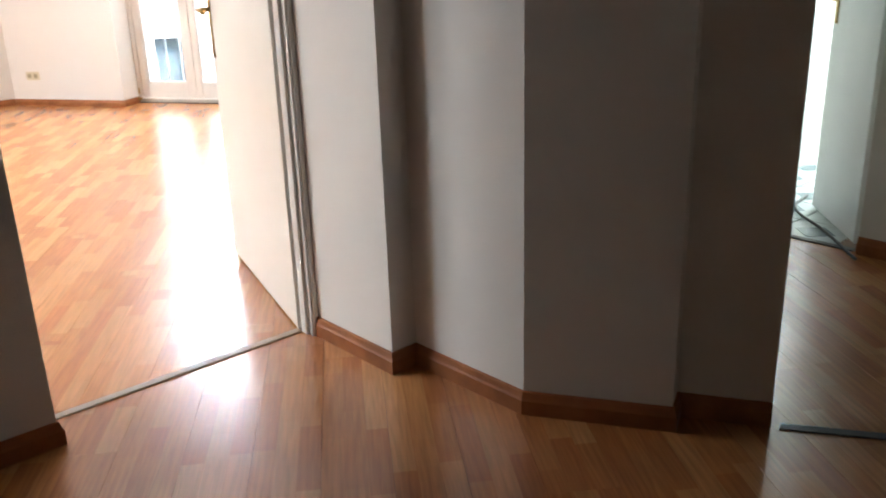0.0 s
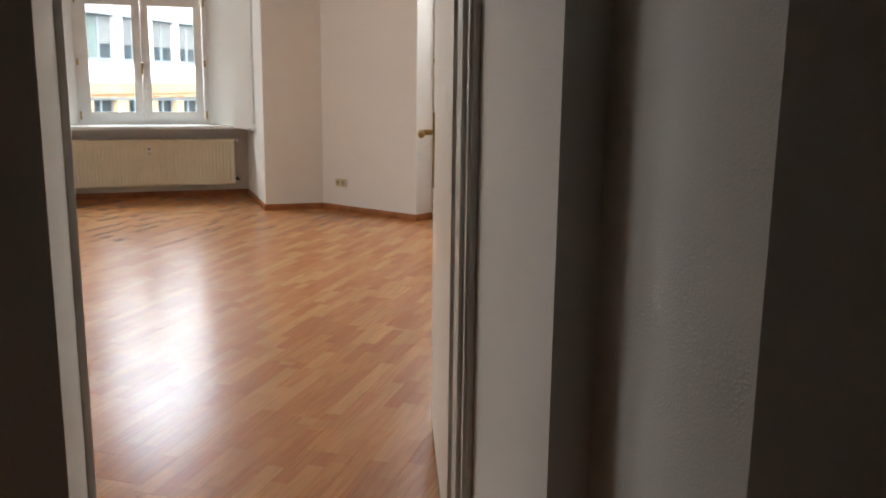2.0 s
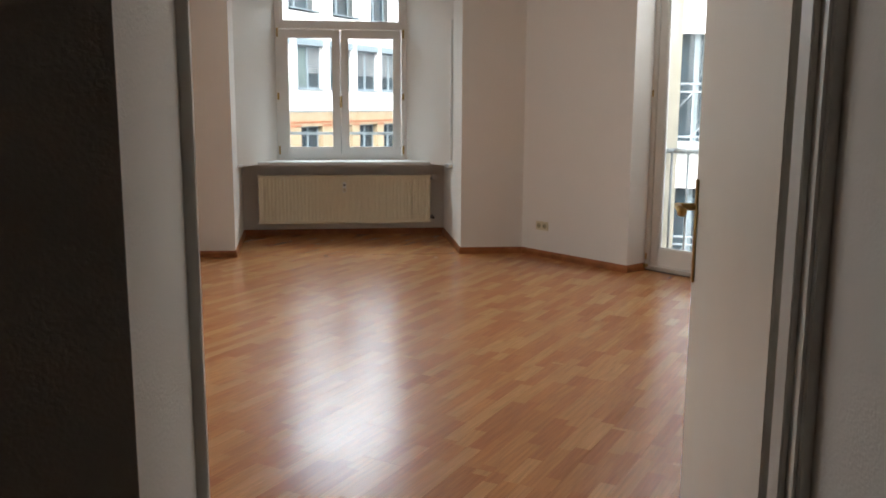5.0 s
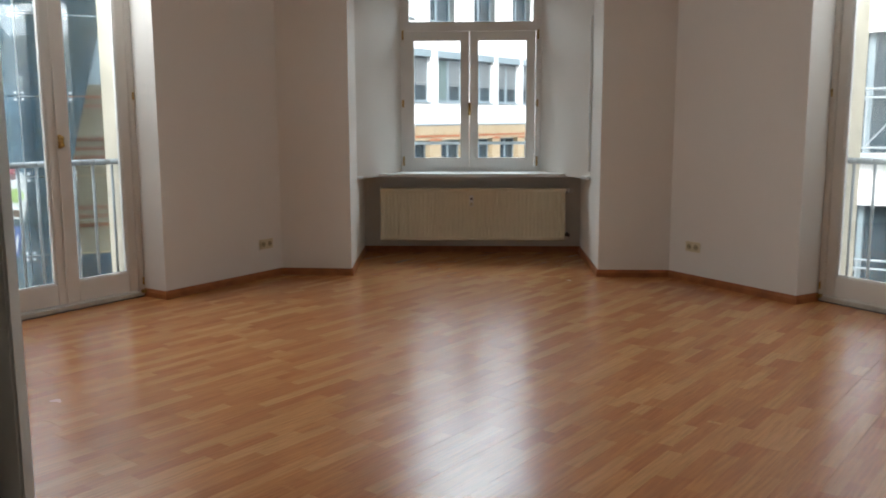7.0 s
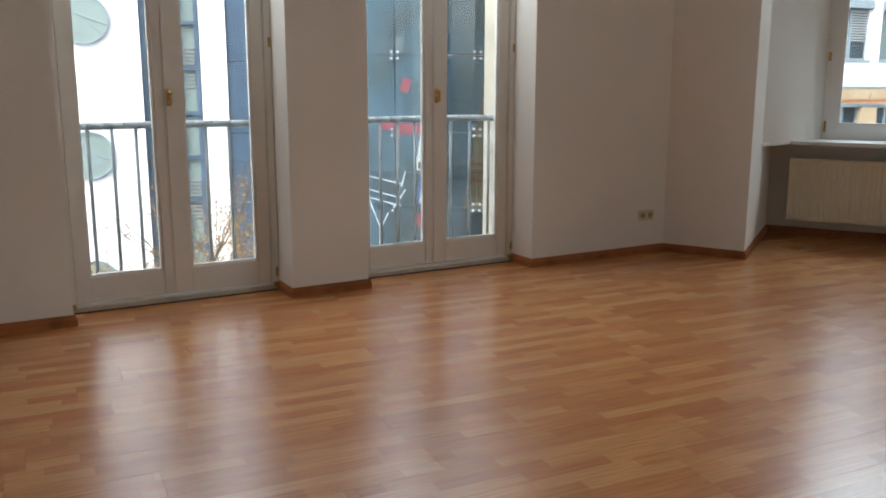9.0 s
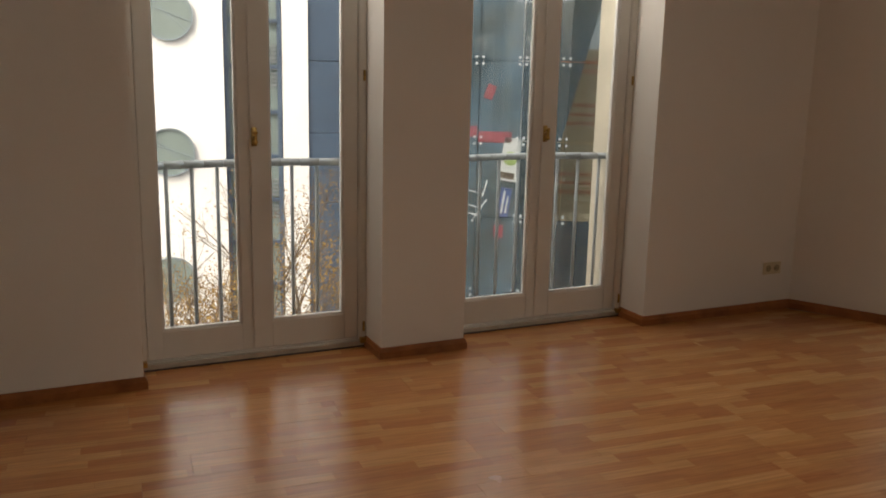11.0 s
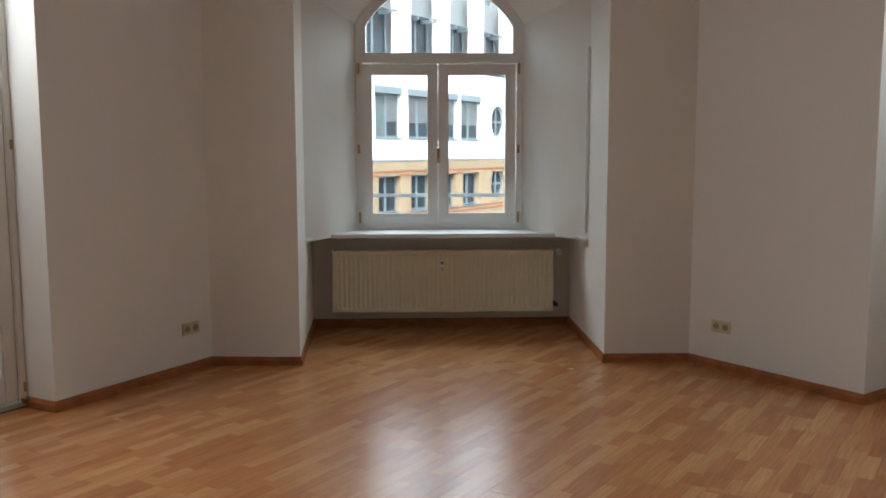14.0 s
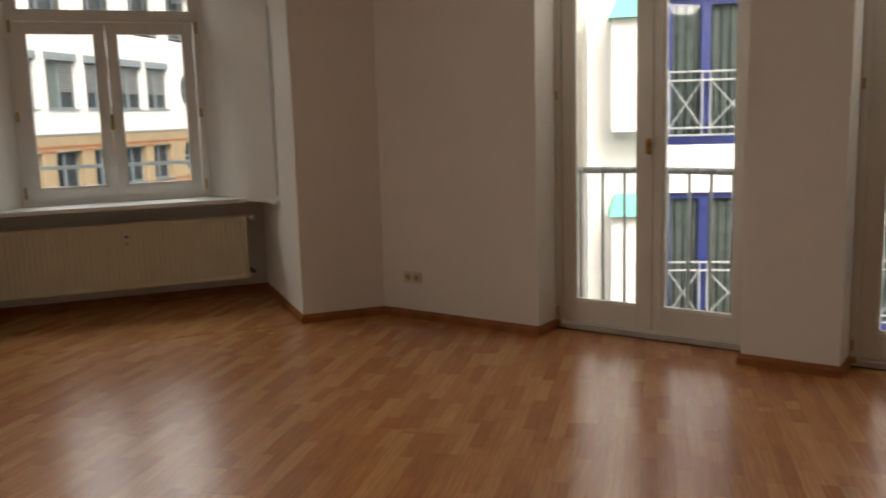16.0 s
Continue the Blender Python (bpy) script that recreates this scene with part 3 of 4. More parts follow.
# ---- sockets ----
def socket(m, u, z):
    root = empty("wall_socket", Matrix.Identity(4), "ivory plastic double wall socket above the skirting", "wall socket", "double sockets by the window")
    side_boxes("plate", M_SOCKET, m, [((u - 0.076, -0.009, z - 0.04), (u + 0.076, 0.001, z + 0.04))], root, 0.003)
    for du in (-0.036, 0.036):
        # Flat disc; the recessed well's shade is put into its darker ivory.
        bm = bmesh.new()
        rot = Matrix.Rotation(radians(90), 4, 'X')
        bmesh.ops.create_cone(bm, cap_ends=True, segments=20, radius1=0.0225, radius2=0.0225, depth=0.004, matrix=Matrix.Translation((u + du, -0.0105, z)) @ rot)
        place(m, bm)
        finish(bm, "well", material("ivory_shade", (0.36, 0.30, 0.18), 0.5, bump=0), root)
        # Pin holes are dark-coloured discs, not cut in.
        bm = bmesh.new()
        for dd in (-0.0095, 0.0095):
            bmesh.ops.create_cone(bm, cap_ends=True, segments=8, radius1=0.0035, radius2=0.0035, depth=0.002, matrix=Matrix.Translation((u + du + dd, -0.0134, z)) @ rot)
        place(m, bm)
        finish(bm, "hole", M_HOLE, root)


socket(LEFT, 0.185, 0.288)
socket(RIGHT, 0.26, 0.288)

# ---- door between hall and room ----
frm = empty("door_frame", Matrix.Identity(4), "cream painted door frame in the passage", "door frame")
frm["kind"] = "structure"
boxes("jamb", M_FRAME, [((PL - 0.018, -6.519, 0), (PL + 0.034, -6.50, 2.10))], frm, bevel=0.002)
boxes("jamb", M_FRAME, [((PR - 0.022, -6.77, 0), (PR, -6.69, 2.10)), ((PR - 0.034, -6.735, 0), (PR - 0.022, -6.70, 2.10)), ((PR - 0.027, -6.765, 0), (PR - 0.022, -6.752, 2.10)), ((PR + 0.06, -6.598, 0), (PR + 0.12, -6.575, 2.16))], frm, bevel=0.002)
boxes("head", M_FRAME, [((PL, -6.77, 2.10), (PR, -6.57, 2.118))], frm)
boxes("threshold_strip", material("worn_threshold", (0.50, 0.39, 0.28), 0.5, 0.0, vary=0.2), [((PL, -6.70, 0.0), (PR, -6.665, 0.005))], bevel=0.002)
tagged(bpy.data.objects["threshold_strip"], "dull metal threshold strip in the doorway", "threshold", kind="structure")

HX, HY, FX, FY = 0.606, -6.685, 0.892, -5.715
ang = math.degrees(math.atan2(FY - HY, FX - HX))
LEN = math.hypot(FX - HX, FY - HY)
door = empty("room_door", pose(HX, HY, 0, 0, 0, ang), "cream painted flush door with brass handle, standing open", "door")
boxes("leaf", M_DOOR, [((0, -0.04, 0.008), (LEN, 0, 2.08))], door, bevel=0.003)
bm = bmesh.new()
put_box(bm, (LEN - 0.06, 0.0, 0.92), (LEN - 0.025, 0.006, 1.20), 0.003)
put_rod(bm, (LEN - 0.042, 0.004, 1.125), (LEN - 0.042, 0.055, 1.125), 0.010)
put_rod(bm, (LEN - 0.036, 0.05, 1.125), (LEN - 0.14, 0.05, 1.122), 0.010)
bmesh.ops.create_uvsphere(bm, u_segments=10, v_segments=6, radius=0.013, matrix=Matrix.Translation((LEN - 0.14, 0.05, 1.122)))
put_box(bm, (LEN - 0.06, -0.046, 0.92), (LEN - 0.025, -0.04, 1.20), 0.003)
put_rod(bm, (LEN - 0.042, -0.044, 1.125), (LEN - 0.042, -0.095, 1.125), 0.010)
put_rod(bm, (LEN - 0.036, -0.09, 1.125), (LEN - 0.14, -0.09, 1.122), 0.010)
tagged(finish(bm, "handle", M_BRASS, door, smooth=True), "worn brass lever handle on a long plate")

# ---- doorway to the tiled room ----
kd = empty("kitchen_door", pose(2.93, -7.74, 0, 0, 0, 42), "plain white door standing open into the tiled room", "door")
boxes("leaf", M_WFRAME, [((0, -0.04, 0.008), (0.62, 0, 2.04))], kd, bevel=0.003)
bm = bmesh.new()
put_box(bm, (0.555, 0.0, 0.94), (0.59, 0.006, 1.16), 0.003)
put_rod(bm, (0.572, 0.004, 1.06), (0.572, 0.05, 1.06), 0.009)
put_rod(bm, (0.575, 0.046, 1.06), (0.47, 0.046, 1.06), 0.009)
tagged(finish(bm, "handle", M_BRASS, kd, smooth=True), "brass lever handle")
boxes("threshold_hall", M_DARKPART, [((2.835, -7.78, 0.0), (2.875, -7.0, 0.006))], bevel=0.002)
tagged(bpy.data.objects["threshold_hall"], "dark threshold strip before the tiles", "threshold", kind="structure")
bm = bmesh.new()
put_prism(bm, [(1.20, -8.28), (1.23, -8.27), (1.79, -9.12), (1.76, -9.14)], 0.0, 0.005)
tagged(finish(bm, "threshold_passage", M_DARKPART), "dull grey threshold strip across the hall", "threshold", kind="structure")
cord = bpy.data.curves.new("cord", 'CURVE')
cord.dimensions, cord.bevel_depth, cord.bevel_resolution = '3D', 0.007, 2
line = cord.splines.new('BEZIER')
line.bezier_points.add(3)
for q, (x, y, z) in zip(line.bezier_points, ((3.55, -7.22, 0.012), (3.30, -7.28, 0.012), (2.99, -7.58, 0.016), (2.72, -7.84, 0.012))):
    q.co = (x, y, z)
    q.handle_left_type = q.handle_right_type = 'AUTO'
cord.materials.append(M_HOLE)
tagged(new("power_cable", cord), "black power cable lying across the threshold", "cable")

# ---- outside ----
M_FWHITE = material("white_facade_render", (0.80, 0.80, 0.79), 0.9, vary=0.05, scale=0.6, bump=0.2, bump_scale=20)
M_STONE = material("yellow_sandstone", (0.38, 0.30, 0.20), 0.85, vary=0.25, scale=2.0, second=(0.30, 0.215, 0.12), bump=0.4, bump_scale=9)
M_REDB = material("red_brick_band", (0.36, 0.13, 0.06), 0.85, vary=0.15, scale=3)
M_FGREY = material("grey_window_frame", (0.20, 0.25, 0.28), 0.5, vary=0.05, bump=0)
M_FGLASS = material("dark_facade_glass", (0.035, 0.055, 0.07), 0.06, vary=0.3, scale=0.8, bump=0, spec=0.3)
M_BLIND = material("grey_blind_slats", (0.24, 0.26, 0.27), 0.5, vary=0.05, bump=0)
M_CURT = material("pale_curtain", (0.14, 0.19, 0.185), 0.9, vary=0.2, scale=6, bump=0)
M_FROST = material("grey_green_glass", (0.20, 0.25, 0.24), 0.2, vary=0.08, scale=2, bump=0)
M_BLUEP = material("slate_blue_panel", (0.065, 0.10, 0.15), 0.35, vary=0.15, scale=1.5, bump=0)
M_BLUEF = material("royal_blue_paint", (0.018, 0.035, 0.18), 0.4, vary=0.1, bump=0)
M_TURQ = material("turquoise_canopy", (0.14, 0.52, 0.44), 0.5, vary=0.08, bump=0)
M_RED = material("red_print", (0.17, 0.04, 0.055), 0.6, vary=0.2, scale=6, bump=0)
M_BLUEPR = material("blue_print", (0.03, 0.06, 0.16), 0.6, vary=0.2, bump=0)
M_LIME = material("lime_print", (0.16, 0.24, 0.08), 0.6, vary=0.2, bump=0)
M_ASPH = material("asphalt", (0.06, 0.06, 0.062), 0.9, vary=0.2, scale=0.5, bump=0.4, bump_scale=15)
M_BARK = material("grey_bark", (0.13, 0.10, 0.075), 0.9, vary=0.3, scale=8)
M_LEAF = material("yellowed_leaves", (0.34, 0.20, 0.05), 0.7, vary=0.4, scale=5, bump=0)

GROUND = -8.5
M_PALE = material("pale_metal_roof", (0.40, 0.46, 0.50), 0.5, vary=0.08, bump=0)
M_STEELL = material("light_steel", (0.42, 0.46, 0.48), 0.5, 0.2, bump=0)
M_GBGLASS = material("blue_grey_glazing", (0.05, 0.09, 0.125), 0.07, vary=0.35, scale=0.9, second=(0.03, 0.04, 0.04), bump=0, spec=0.8)
M_TINT = glass_material("blue_grey_glass", (0.74, 0.80, 0.83))
M_SHEET = material("white_print", (0.30, 0.33, 0.34), 0.6, vary=0.1, bump=0)
bm = bmesh.new()
bmesh.ops.create_circle(bm, cap_ends=True, segments=64, radius=1500, matrix=Matrix.Translation((0, 0, GROUND)))
structure(finish(bm, "ground", M_ASPH), "grey asphalt street far below the windows", "ground")


def ext_frame(x, y, deg):
    return pose(x, y, 0, 0, 0, deg)


def wall_with_holes(name, mat, a0, a1, z0, z1, holes, thick, parent):
    """A wall slab in the x,z plane, cut by rectangular holes of one row."""
    bm = bmesh.new()
    holes = sorted(holes)
    h0, h1 = holes[0][2], holes[0][3]
    put_box(bm, (a0, 0, z0), (a1, thick, h0))
    put_box(bm, (a0, 0, h1), (a1, thick, z1))
    x = a0
    for p, q, _, _ in holes:
        put_box(bm, (x, 0, h0), (p, thick, h1))
        x = q
    put_box(bm, (x, 0, h0), (a1, thick, h1))
    return finish(bm, name, mat, parent)


def office_window(parent, a0, a1, z0, z1, blinds, y=0.18, curtain=False):
    w = boxes("window", M_FGREY, [((a0, y, z0), (a0 + 0.07, y + 0.08, z1)), ((a1 - 0.07, y, z0), (a1, y + 0.08, z1)), ((a0, y, z0), (a1, y + 0.08, z0 + 0.08)), ((a0, y, z1 - 0.08), (a1, y + 0.08, z1)),
                                 (((a0 + a1) / 2 - 0.07, y - 0.01, z0), ((a0 + a1) / 2 + 0.07, y + 0.09, z1)), ((a0 - 0.05, -0.06, z0 - 0.06), (a1 + 0.05, y, z0))], parent)
    boxes("pane", M_FGLASS, [((a0 + 0.07, y + 0.05, z0 + 0.08), (a1 - 0.07, y + 0.06, z1 - 0.08))], w)
    if blinds:
        mid = (a0 + a1) / 2
        bm = bmesh.new()
        for k in range(2):
            if blinds & (k + 1):
                p, q = (a0 + 0.08, mid - 0.08) if k == 0 else (mid + 0.08, a1 - 0.08)
                n = 12
                for i in range(n):
                    z = z1 - 0.1 - i * 0.10
                    put_box(bm, (p, y - 0.02, z - 0.06), (q, y - 0.005, z))
        tagged(finish(bm, "blind", M_BLIND, w), kind="stuff")
    if curtain:
        boxes("curtain", M_CURT, [((a0 + 0.09, y + 0.02, z0 + 0.1), ((a0 + a1) / 2 - 0.1, y + 0.045, z1 - 0.1))], w)
    return w


# Office building opposite the arched window
NB = empty("office_building", ext_frame(-1.3, 34.2, math.degrees(math.atan2(0.836, 0.549))), "white rendered office building with a yellow sandstone base", "building")
mods = [-14.3, -11.65, -9.0, -6.35, -3.65, -0.98, 1.72, 4.25, 6.74]
A0, A1 = -20.0, 26.0
wall_with_holes("wall", M_FWHITE, A0, A1, 1.08, 5.6, [(a, a + 2.06, 2.1, 4.1) for a in mods] + [(10.0, 11.8, 2.1, 4.1)], 0.35, NB)
for i, a in enumerate(mods):
    office_window(NB, a, a + 2.06, 2.1, 4.1, (0, 3, 2, 3, 2, 2, 3, 3, 3)[i], curtain=a in (-0.98, -6.35))
    boxes("lintel", M_FGREY, [((a - 0.05, -0.04, 4.1), (a + 2.11, 0.15, 4.42))], NB)
# oval windows in square wall panels
def oval(zc, mat_wall, name):
    bm = bmesh.new()
    N = 32
    cx, rx, rz = 10.9, 0.80, 0.90
    ov = [(cx + rx * math.cos(2 * math.pi * i / N), zc + rz * math.sin(2 * math.pi * i / N)) for i in range(N)]
    sq = []
    for i in range(N):
        c, s = math.cos(2 * math.pi * i / N), math.sin(2 * math.pi * i / N)
        k = 1.0 / max(abs(c), abs(s))
        sq.append((cx + 0.9 * c * k, zc + 1.0 * s * k))
    frame_ring(bm, sq, ov, 0.0, 0.35)
    finish(bm, "wall", mat_wall, NB)
    bm = bmesh.new()
    frame_ring(bm, ov, [(cx + (x - cx) * 0.88, zc + (z - zc) * 0.88) for x, z in ov], 0.12, 0.2)
    put_box(bm, (cx - 0.05, 0.13, zc - rz * 0.9), (cx + 0.05, 0.19, zc + rz * 0.9))
    put_box(bm, (cx - rx * 0.9, 0.13, zc - 0.05), (cx + rx * 0.9, 0.19, zc + 0.05))
    w = finish(bm, "oval_window", M_FGREY, NB)
    bm = bmesh.new()
    put_sweep(bm, [(cx + (x - cx) * 0.9, zc + (z - zc) * 0.9) for x, z in ov], 0.2, 0.22)
    finish(bm, "pane", M_FGLASS, w)


oval(3.1, M_FWHITE, "upper")
smods = [a + 0.2 for a in mods]
wall_with_holes("stone_wall", M_STONE, A0, A1, -3.4, 1.08, [(a, a + 1.8, -1.4, 0.32) for a in smods] + [(10.0, 11.8, -1.37, 0.63)], 0.45, NB)
# The oval panel is taller than the row of stone windows; it fills its own hole.
oval(-0.37, M_STONE, "lower")
boxes("stone_wall", M_STONE, [((A0, 0.0, GROUND), (A1, 0.45, -3.41))], NB)
bands = [((A0, -0.03, 1.0), (A1, 0.0, 1.08))]
for z in (0.46, 0.30, -1.52, -1.72, -2.4, -2.6):
    bands.append(((A0, -0.02, z), (A1, -0.001, z + 0.09)))
bm = bmesh.new()
for lo, hi in bands[1:]:
    if hi[2] < 0.44 and lo[2] > -1.45:
        x = lo[0]
        for a in smods:
            put_box(bm, (x, lo[1], lo[2]), (a, hi[1], hi[2]))
            x = a + 1.8
    else:
        put_box(bm, lo, hi)
finish(bm, "brick_band", M_REDB, NB)
boxes("cornice", M_FGREY, [bands[0]], NB)
bm = bmesh.new()
rng0 = random.Random(3)
for r in range(8):
    x = A0 + 12
    z = 0.58 + (r % 2) * 0.2 if r < 2 else -2.35 - (r - 2) * 0.2
    while x < 14:
        wdt = 0.4 + 0.4 * rng0.random()
        put_box(bm, (x, -0.012 - 0.008 * rng0.random(), z), (x + wdt - 0.02, 0.0, z + 0.18))
        x += wdt
tagged(finish(bm, "stone_block", M_STONE, NB), kind="stuff")
for a in smods:
    office_window(NB, a, a + 1.8, -1.4, 0.32, 0, 0.28)
# recessed top storey behind white pilasters, with steel louvres
for k in range(-4, 6):
    p = 0.9 + 3.6 * k
    boxes("pilaster", M_FWHITE, [((p, 0.0, 5.6), (p + 1.1, 0.4, 9.6))], NB)
    office_window(NB, p + 1.2, p + 3.5, 5.75, 8.0, 0, 0.6)
    bm = bmesh.new()
    for i in range(6):
        put_box(bm, (p + 1.1, 0.05 + 0.14 * i, 7.9 + 0.03 * i), (p + 3.6, 0.12 + 0.14 * i, 7.96 + 0.03 * i))
    put_box(bm, (p + 1.7, 0.0, 7.7), (p + 1.78, 0.95, 7.9))
    put_box(bm, (p + 2.9, 0.0, 7.7), (p + 2.98, 0.95, 7.9))
    tagged(finish(bm, "louvre", M_FGREY, NB), kind="stuff")
bm = bmesh.new()
put_box(bm, (A0, 0.74, 5.6), (A1, 1.6, 9.6))
finish(bm, "recessed_wall", M_BLIND, NB)
boxes("slab", M_FWHITE, [((A0, 0.3, 5.5), (A1, 1.6, 5.62))], NB)
bm = bmesh.new()
for k in range(20):
    put_box(bm, (A0 + 2.3 * k, 1.2, 9.6), (A0 + 2.3 * k + 0.12, 1.3, 12.5))
for z in (10.2, 11.2, 12.4):
    put_box(bm, (A0, 1.2, z), (A1, 1.3, z + 0.12))
tagged(finish(bm, "roof_frame", M_FGREY, NB), kind="stuff")
boxes("roof_glass", M_FROST, [((A0, 1.32, 9.6), (A1, 1.36, 12.4))], NB)
boxes("roof", M_FWHITE, [((A0, 0.4, 1.0), (A1, 12, 1.05)), ((A0, 1.62, 9.5), (A1, 12, 9.6))], NB)
boxes("back_wall", M_FWHITE, [((A0, 11.8, GROUND), (A1, 12, 9.5)), ((A0, 0.5, GROUND), (A0 + 0.3, 11.8, 9.5)), ((A1 - 0.3, 0.5, GROUND), (A1, 11.8, 9.5))], NB)

# White building with round windows, west
WB = empty("apartment_building", ext_frame(-15.76, 8.33, 47.0), "white rendered apartment building with round windows", "building")
boxes("wall", M_FWHITE, [((-14, 0.0, GROUND), (-0.36, 6, 9)), ((0.98, 0.0, GROUND), (1.58, 6, 9))], WB)
boxes("panel_wall", M_BLUEP, [((1.581, 0.05, GROUND + 1.7 * i + 0.015), (6.5, 6, GROUND + 1.7 * (i + 1))) for i in range(10)], WB)
for z in (5.7, 2.63, -0.45, -3.5, -6.5):
    c = Matrix.Translation((-1.56 - 0.02 * (2.63 - z), -0.02, z)) @ Matrix.Rotation(radians(90), 4, 'X')
    bm = bmesh.new()
    bmesh.ops.create_cone(bm, cap_ends=True, segments=40, radius1=0.54, radius2=0.54, depth=0.06, matrix=c)
    w = finish(bm, "round_window", M_FROST, WB)
    bm = bmesh.new()
    cx = -1.56 - 0.02 * (2.63 - z)
    circ = [(cx + 0.56 * math.cos(i * math.pi / 20), z + 0.56 * math.sin(i * math.pi / 20)) for i in range(40)]
    frame_ring(bm, circ, [(cx + (x - cx) * 0.93, z + (q - z) * 0.93) for x, q in circ], -0.09, 0.0)
    finish(bm, "rim", M_FGREY, w)
    bm = bmesh.new()
    put_rod(bm, (cx - 0.45, -0.06, z + 0.22), (cx + 0.5, -0.06, z - 0.12), 0.012, 6)
    put_rod(bm, (cx - 0.3, -0.06, z + 0.3), (cx + 0.4, -0.06, z - 0.33), 0.01, 6)
    finish(bm, "bar", M_FGREY, w)
gs = [((-0.358, 0.2, GROUND), (0.978, 0.25, 9))]
st = boxes("stair_glazing", M_FROST, gs, WB)
it = []
for x in (-0.355, 0.0, 0.42, 0.86):
    it.append(((x, 0.08, GROUND), (x + 0.10, 0.19, 9)))
for i in range(16):
    z = GROUND + 1.05 * i + 0.55
    it.append(((-0.25, 0.1, z), (0.86, 0.188, z + 0.09)))
boxes("mullion", M_BLUEP, it, st)
it = []
for i in range(40):
    z = 1.1 + 0.09 * (i % 11) + (i // 11) * -3.15
    it.append(((0.53, 0.16, z), (0.85, 0.186, z + 0.035)))
tagged(boxes("louvre", M_BLIND, it, st), kind="stuff")
boxes("wall", M_FWHITE, [((-0.358, 0.6, GROUND), (0.978, 6, 9))], WB)

# Glazed showroom and striped stone house, northwest
GB = empty("glass_building", ext_frame(-8.07, 8.06, 28.7), "dark glazed building front with steel point fittings", "building")
cols_ = [-3.19, -2.41, -1.62, -0.83, -0.05]
zr = [GROUND + 1.5] + [-5.46 + 1.44 * i for i in range(8)]
for i in range(len(cols_) - 1):
    for z0, z1 in zip(zr, zr[1:]):
        boxes("glass_panel", M_GBGLASS, [((cols_[i] + 0.008, 0, z0 + 0.008), (cols_[i + 1] - 0.008, 0.02, z1 - 0.008))], GB)
for z0, z1 in zip(zr, zr[1:]):
    bm = bmesh.new()
    e0, e1 = 0.55 + 0.25 * (z0 + 0.25) * (1 if z0 > -0.3 else 0.3), 0.55 + 0.25 * (z1 + 0.25) * (1 if z1 > -0.3 else 0.3)
    put_sweep(bm, [(-0.042, z0 + 0.008), (e0, z0 + 0.008), (e1, z1 - 0.008), (-0.042, z1 - 0.008)], 0, 0.02)
    finish(bm, "rear_panel", M_GBGLASS, GB)
    for x in (-0.05, 0.73):
        boxes("glass_panel", M_TINT, [((x + 0.008, -0.05, z0 + 0.008), (x + 0.772, -0.035, z1 - 0.008))], GB).visible_shadow = False
bm = bmesh.new()
for x in cols_[1:] + [0.73]:
    for z in zr[1:]:
        for dx in (-0.06, 0.06):
            for dz in (-0.06, 0.06):
                bmesh.ops.create_cone(bm, cap_ends=True, segments=8, radius1=0.026, radius2=0.026, depth=0.03, matrix=Matrix.Translation((x + dx, -0.065, z + dz)) @ Matrix.Rotation(radians(90), 4, 'X'))
tagged(finish(bm, "point_fitting", M_STEEL, GB), kind="stuff")
bm = bmesh.new()
for x in cols_[1:]:
    put_rod(bm, (x + 0.12, 0.25, GROUND), (x - 0.12, 0.25, 4.6), 0.035)
finish(bm, "mast", M_STEEL, GB)
boxes("plinth", M_BLUEP, [((-3.2, -0.05, GROUND), (0.5, 0.3, GROUND + 1.5))], GB)
boxes("core", M_BLUEP, [((-3.2, 0.6, GROUND), (-0.1, 4, 4.5))], GB)


def poster(x, z, w, h, mat, rot=0):
    p = tagged(boxes("poster", mat, [((-w / 2, -0.006, -h / 2), (w / 2, 0.0, h / 2))], None, ext_frame(-8.07, 8.06, 28.7) @ Matrix.Translation((x, -0.002, z)) @ Matrix.Rotation(radians(rot), 4, 'Y')), "printed paper poster on the dark glass front", "poster", "posters on the glass front")
    return p


poster(-0.63, 1.18, 0.16, 0.26, M_RED, 20)
poster(-0.52, 0.36, 0.62, 0.2, M_RED)
poster(-1.0, 0.45, 0.3, 0.2, M_RED)
sheet = poster(-0.22, -0.05, 0.34, 0.8, M_SHEET, 8)
bm = bmesh.new()
bmesh.ops.create_cone(bm, cap_ends=True, segments=24, radius1=0.13, radius2=0.13, depth=0.004, matrix=Matrix.Translation((0.0, -0.009, 0.02)) @ Matrix.Rotation(radians(90), 4, 'X'))
finish(bm, "disc", M_LIME, sheet)
boxes("bar", M_HOLE, [((-0.14, -0.011, -0.36), (0.12, -0.007, -0.24))], sheet)
banner = poster(-0.3, -0.85, 0.2, 0.55, M_BLUEPR, 8)
boxes("bar", M_SHEET, [((-0.05, -0.011, -0.22), (-0.01, -0.007, 0.22)), ((0.03, -0.011, -0.2), (0.06, -0.007, 0.12))], banner)
poster(-0.4, -1.4, 0.18, 0.24, M_RED)
bm = bmesh.new()
for z, dz in ((-0.55, -0.1), (-0.8, -0.12), (-0.95, -0.12)):
    put_rod(bm, (-1.5, -0.4, z + 0.1), (-0.7, -0.4, z + dz), 0.012, 6)
put_rod(bm, (-0.7, -0.4, -0.7), (-0.62, -0.4, -0.4), 0.014, 6)
put_rod(bm, (-0.85, -0.4, -1.1), (-0.62, -0.4, -0.75), 0.014, 6)
put_rod(bm, (-1.1, -0.4, -1.5), (-0.95, -0.4, -1.2), 0.014, 6)
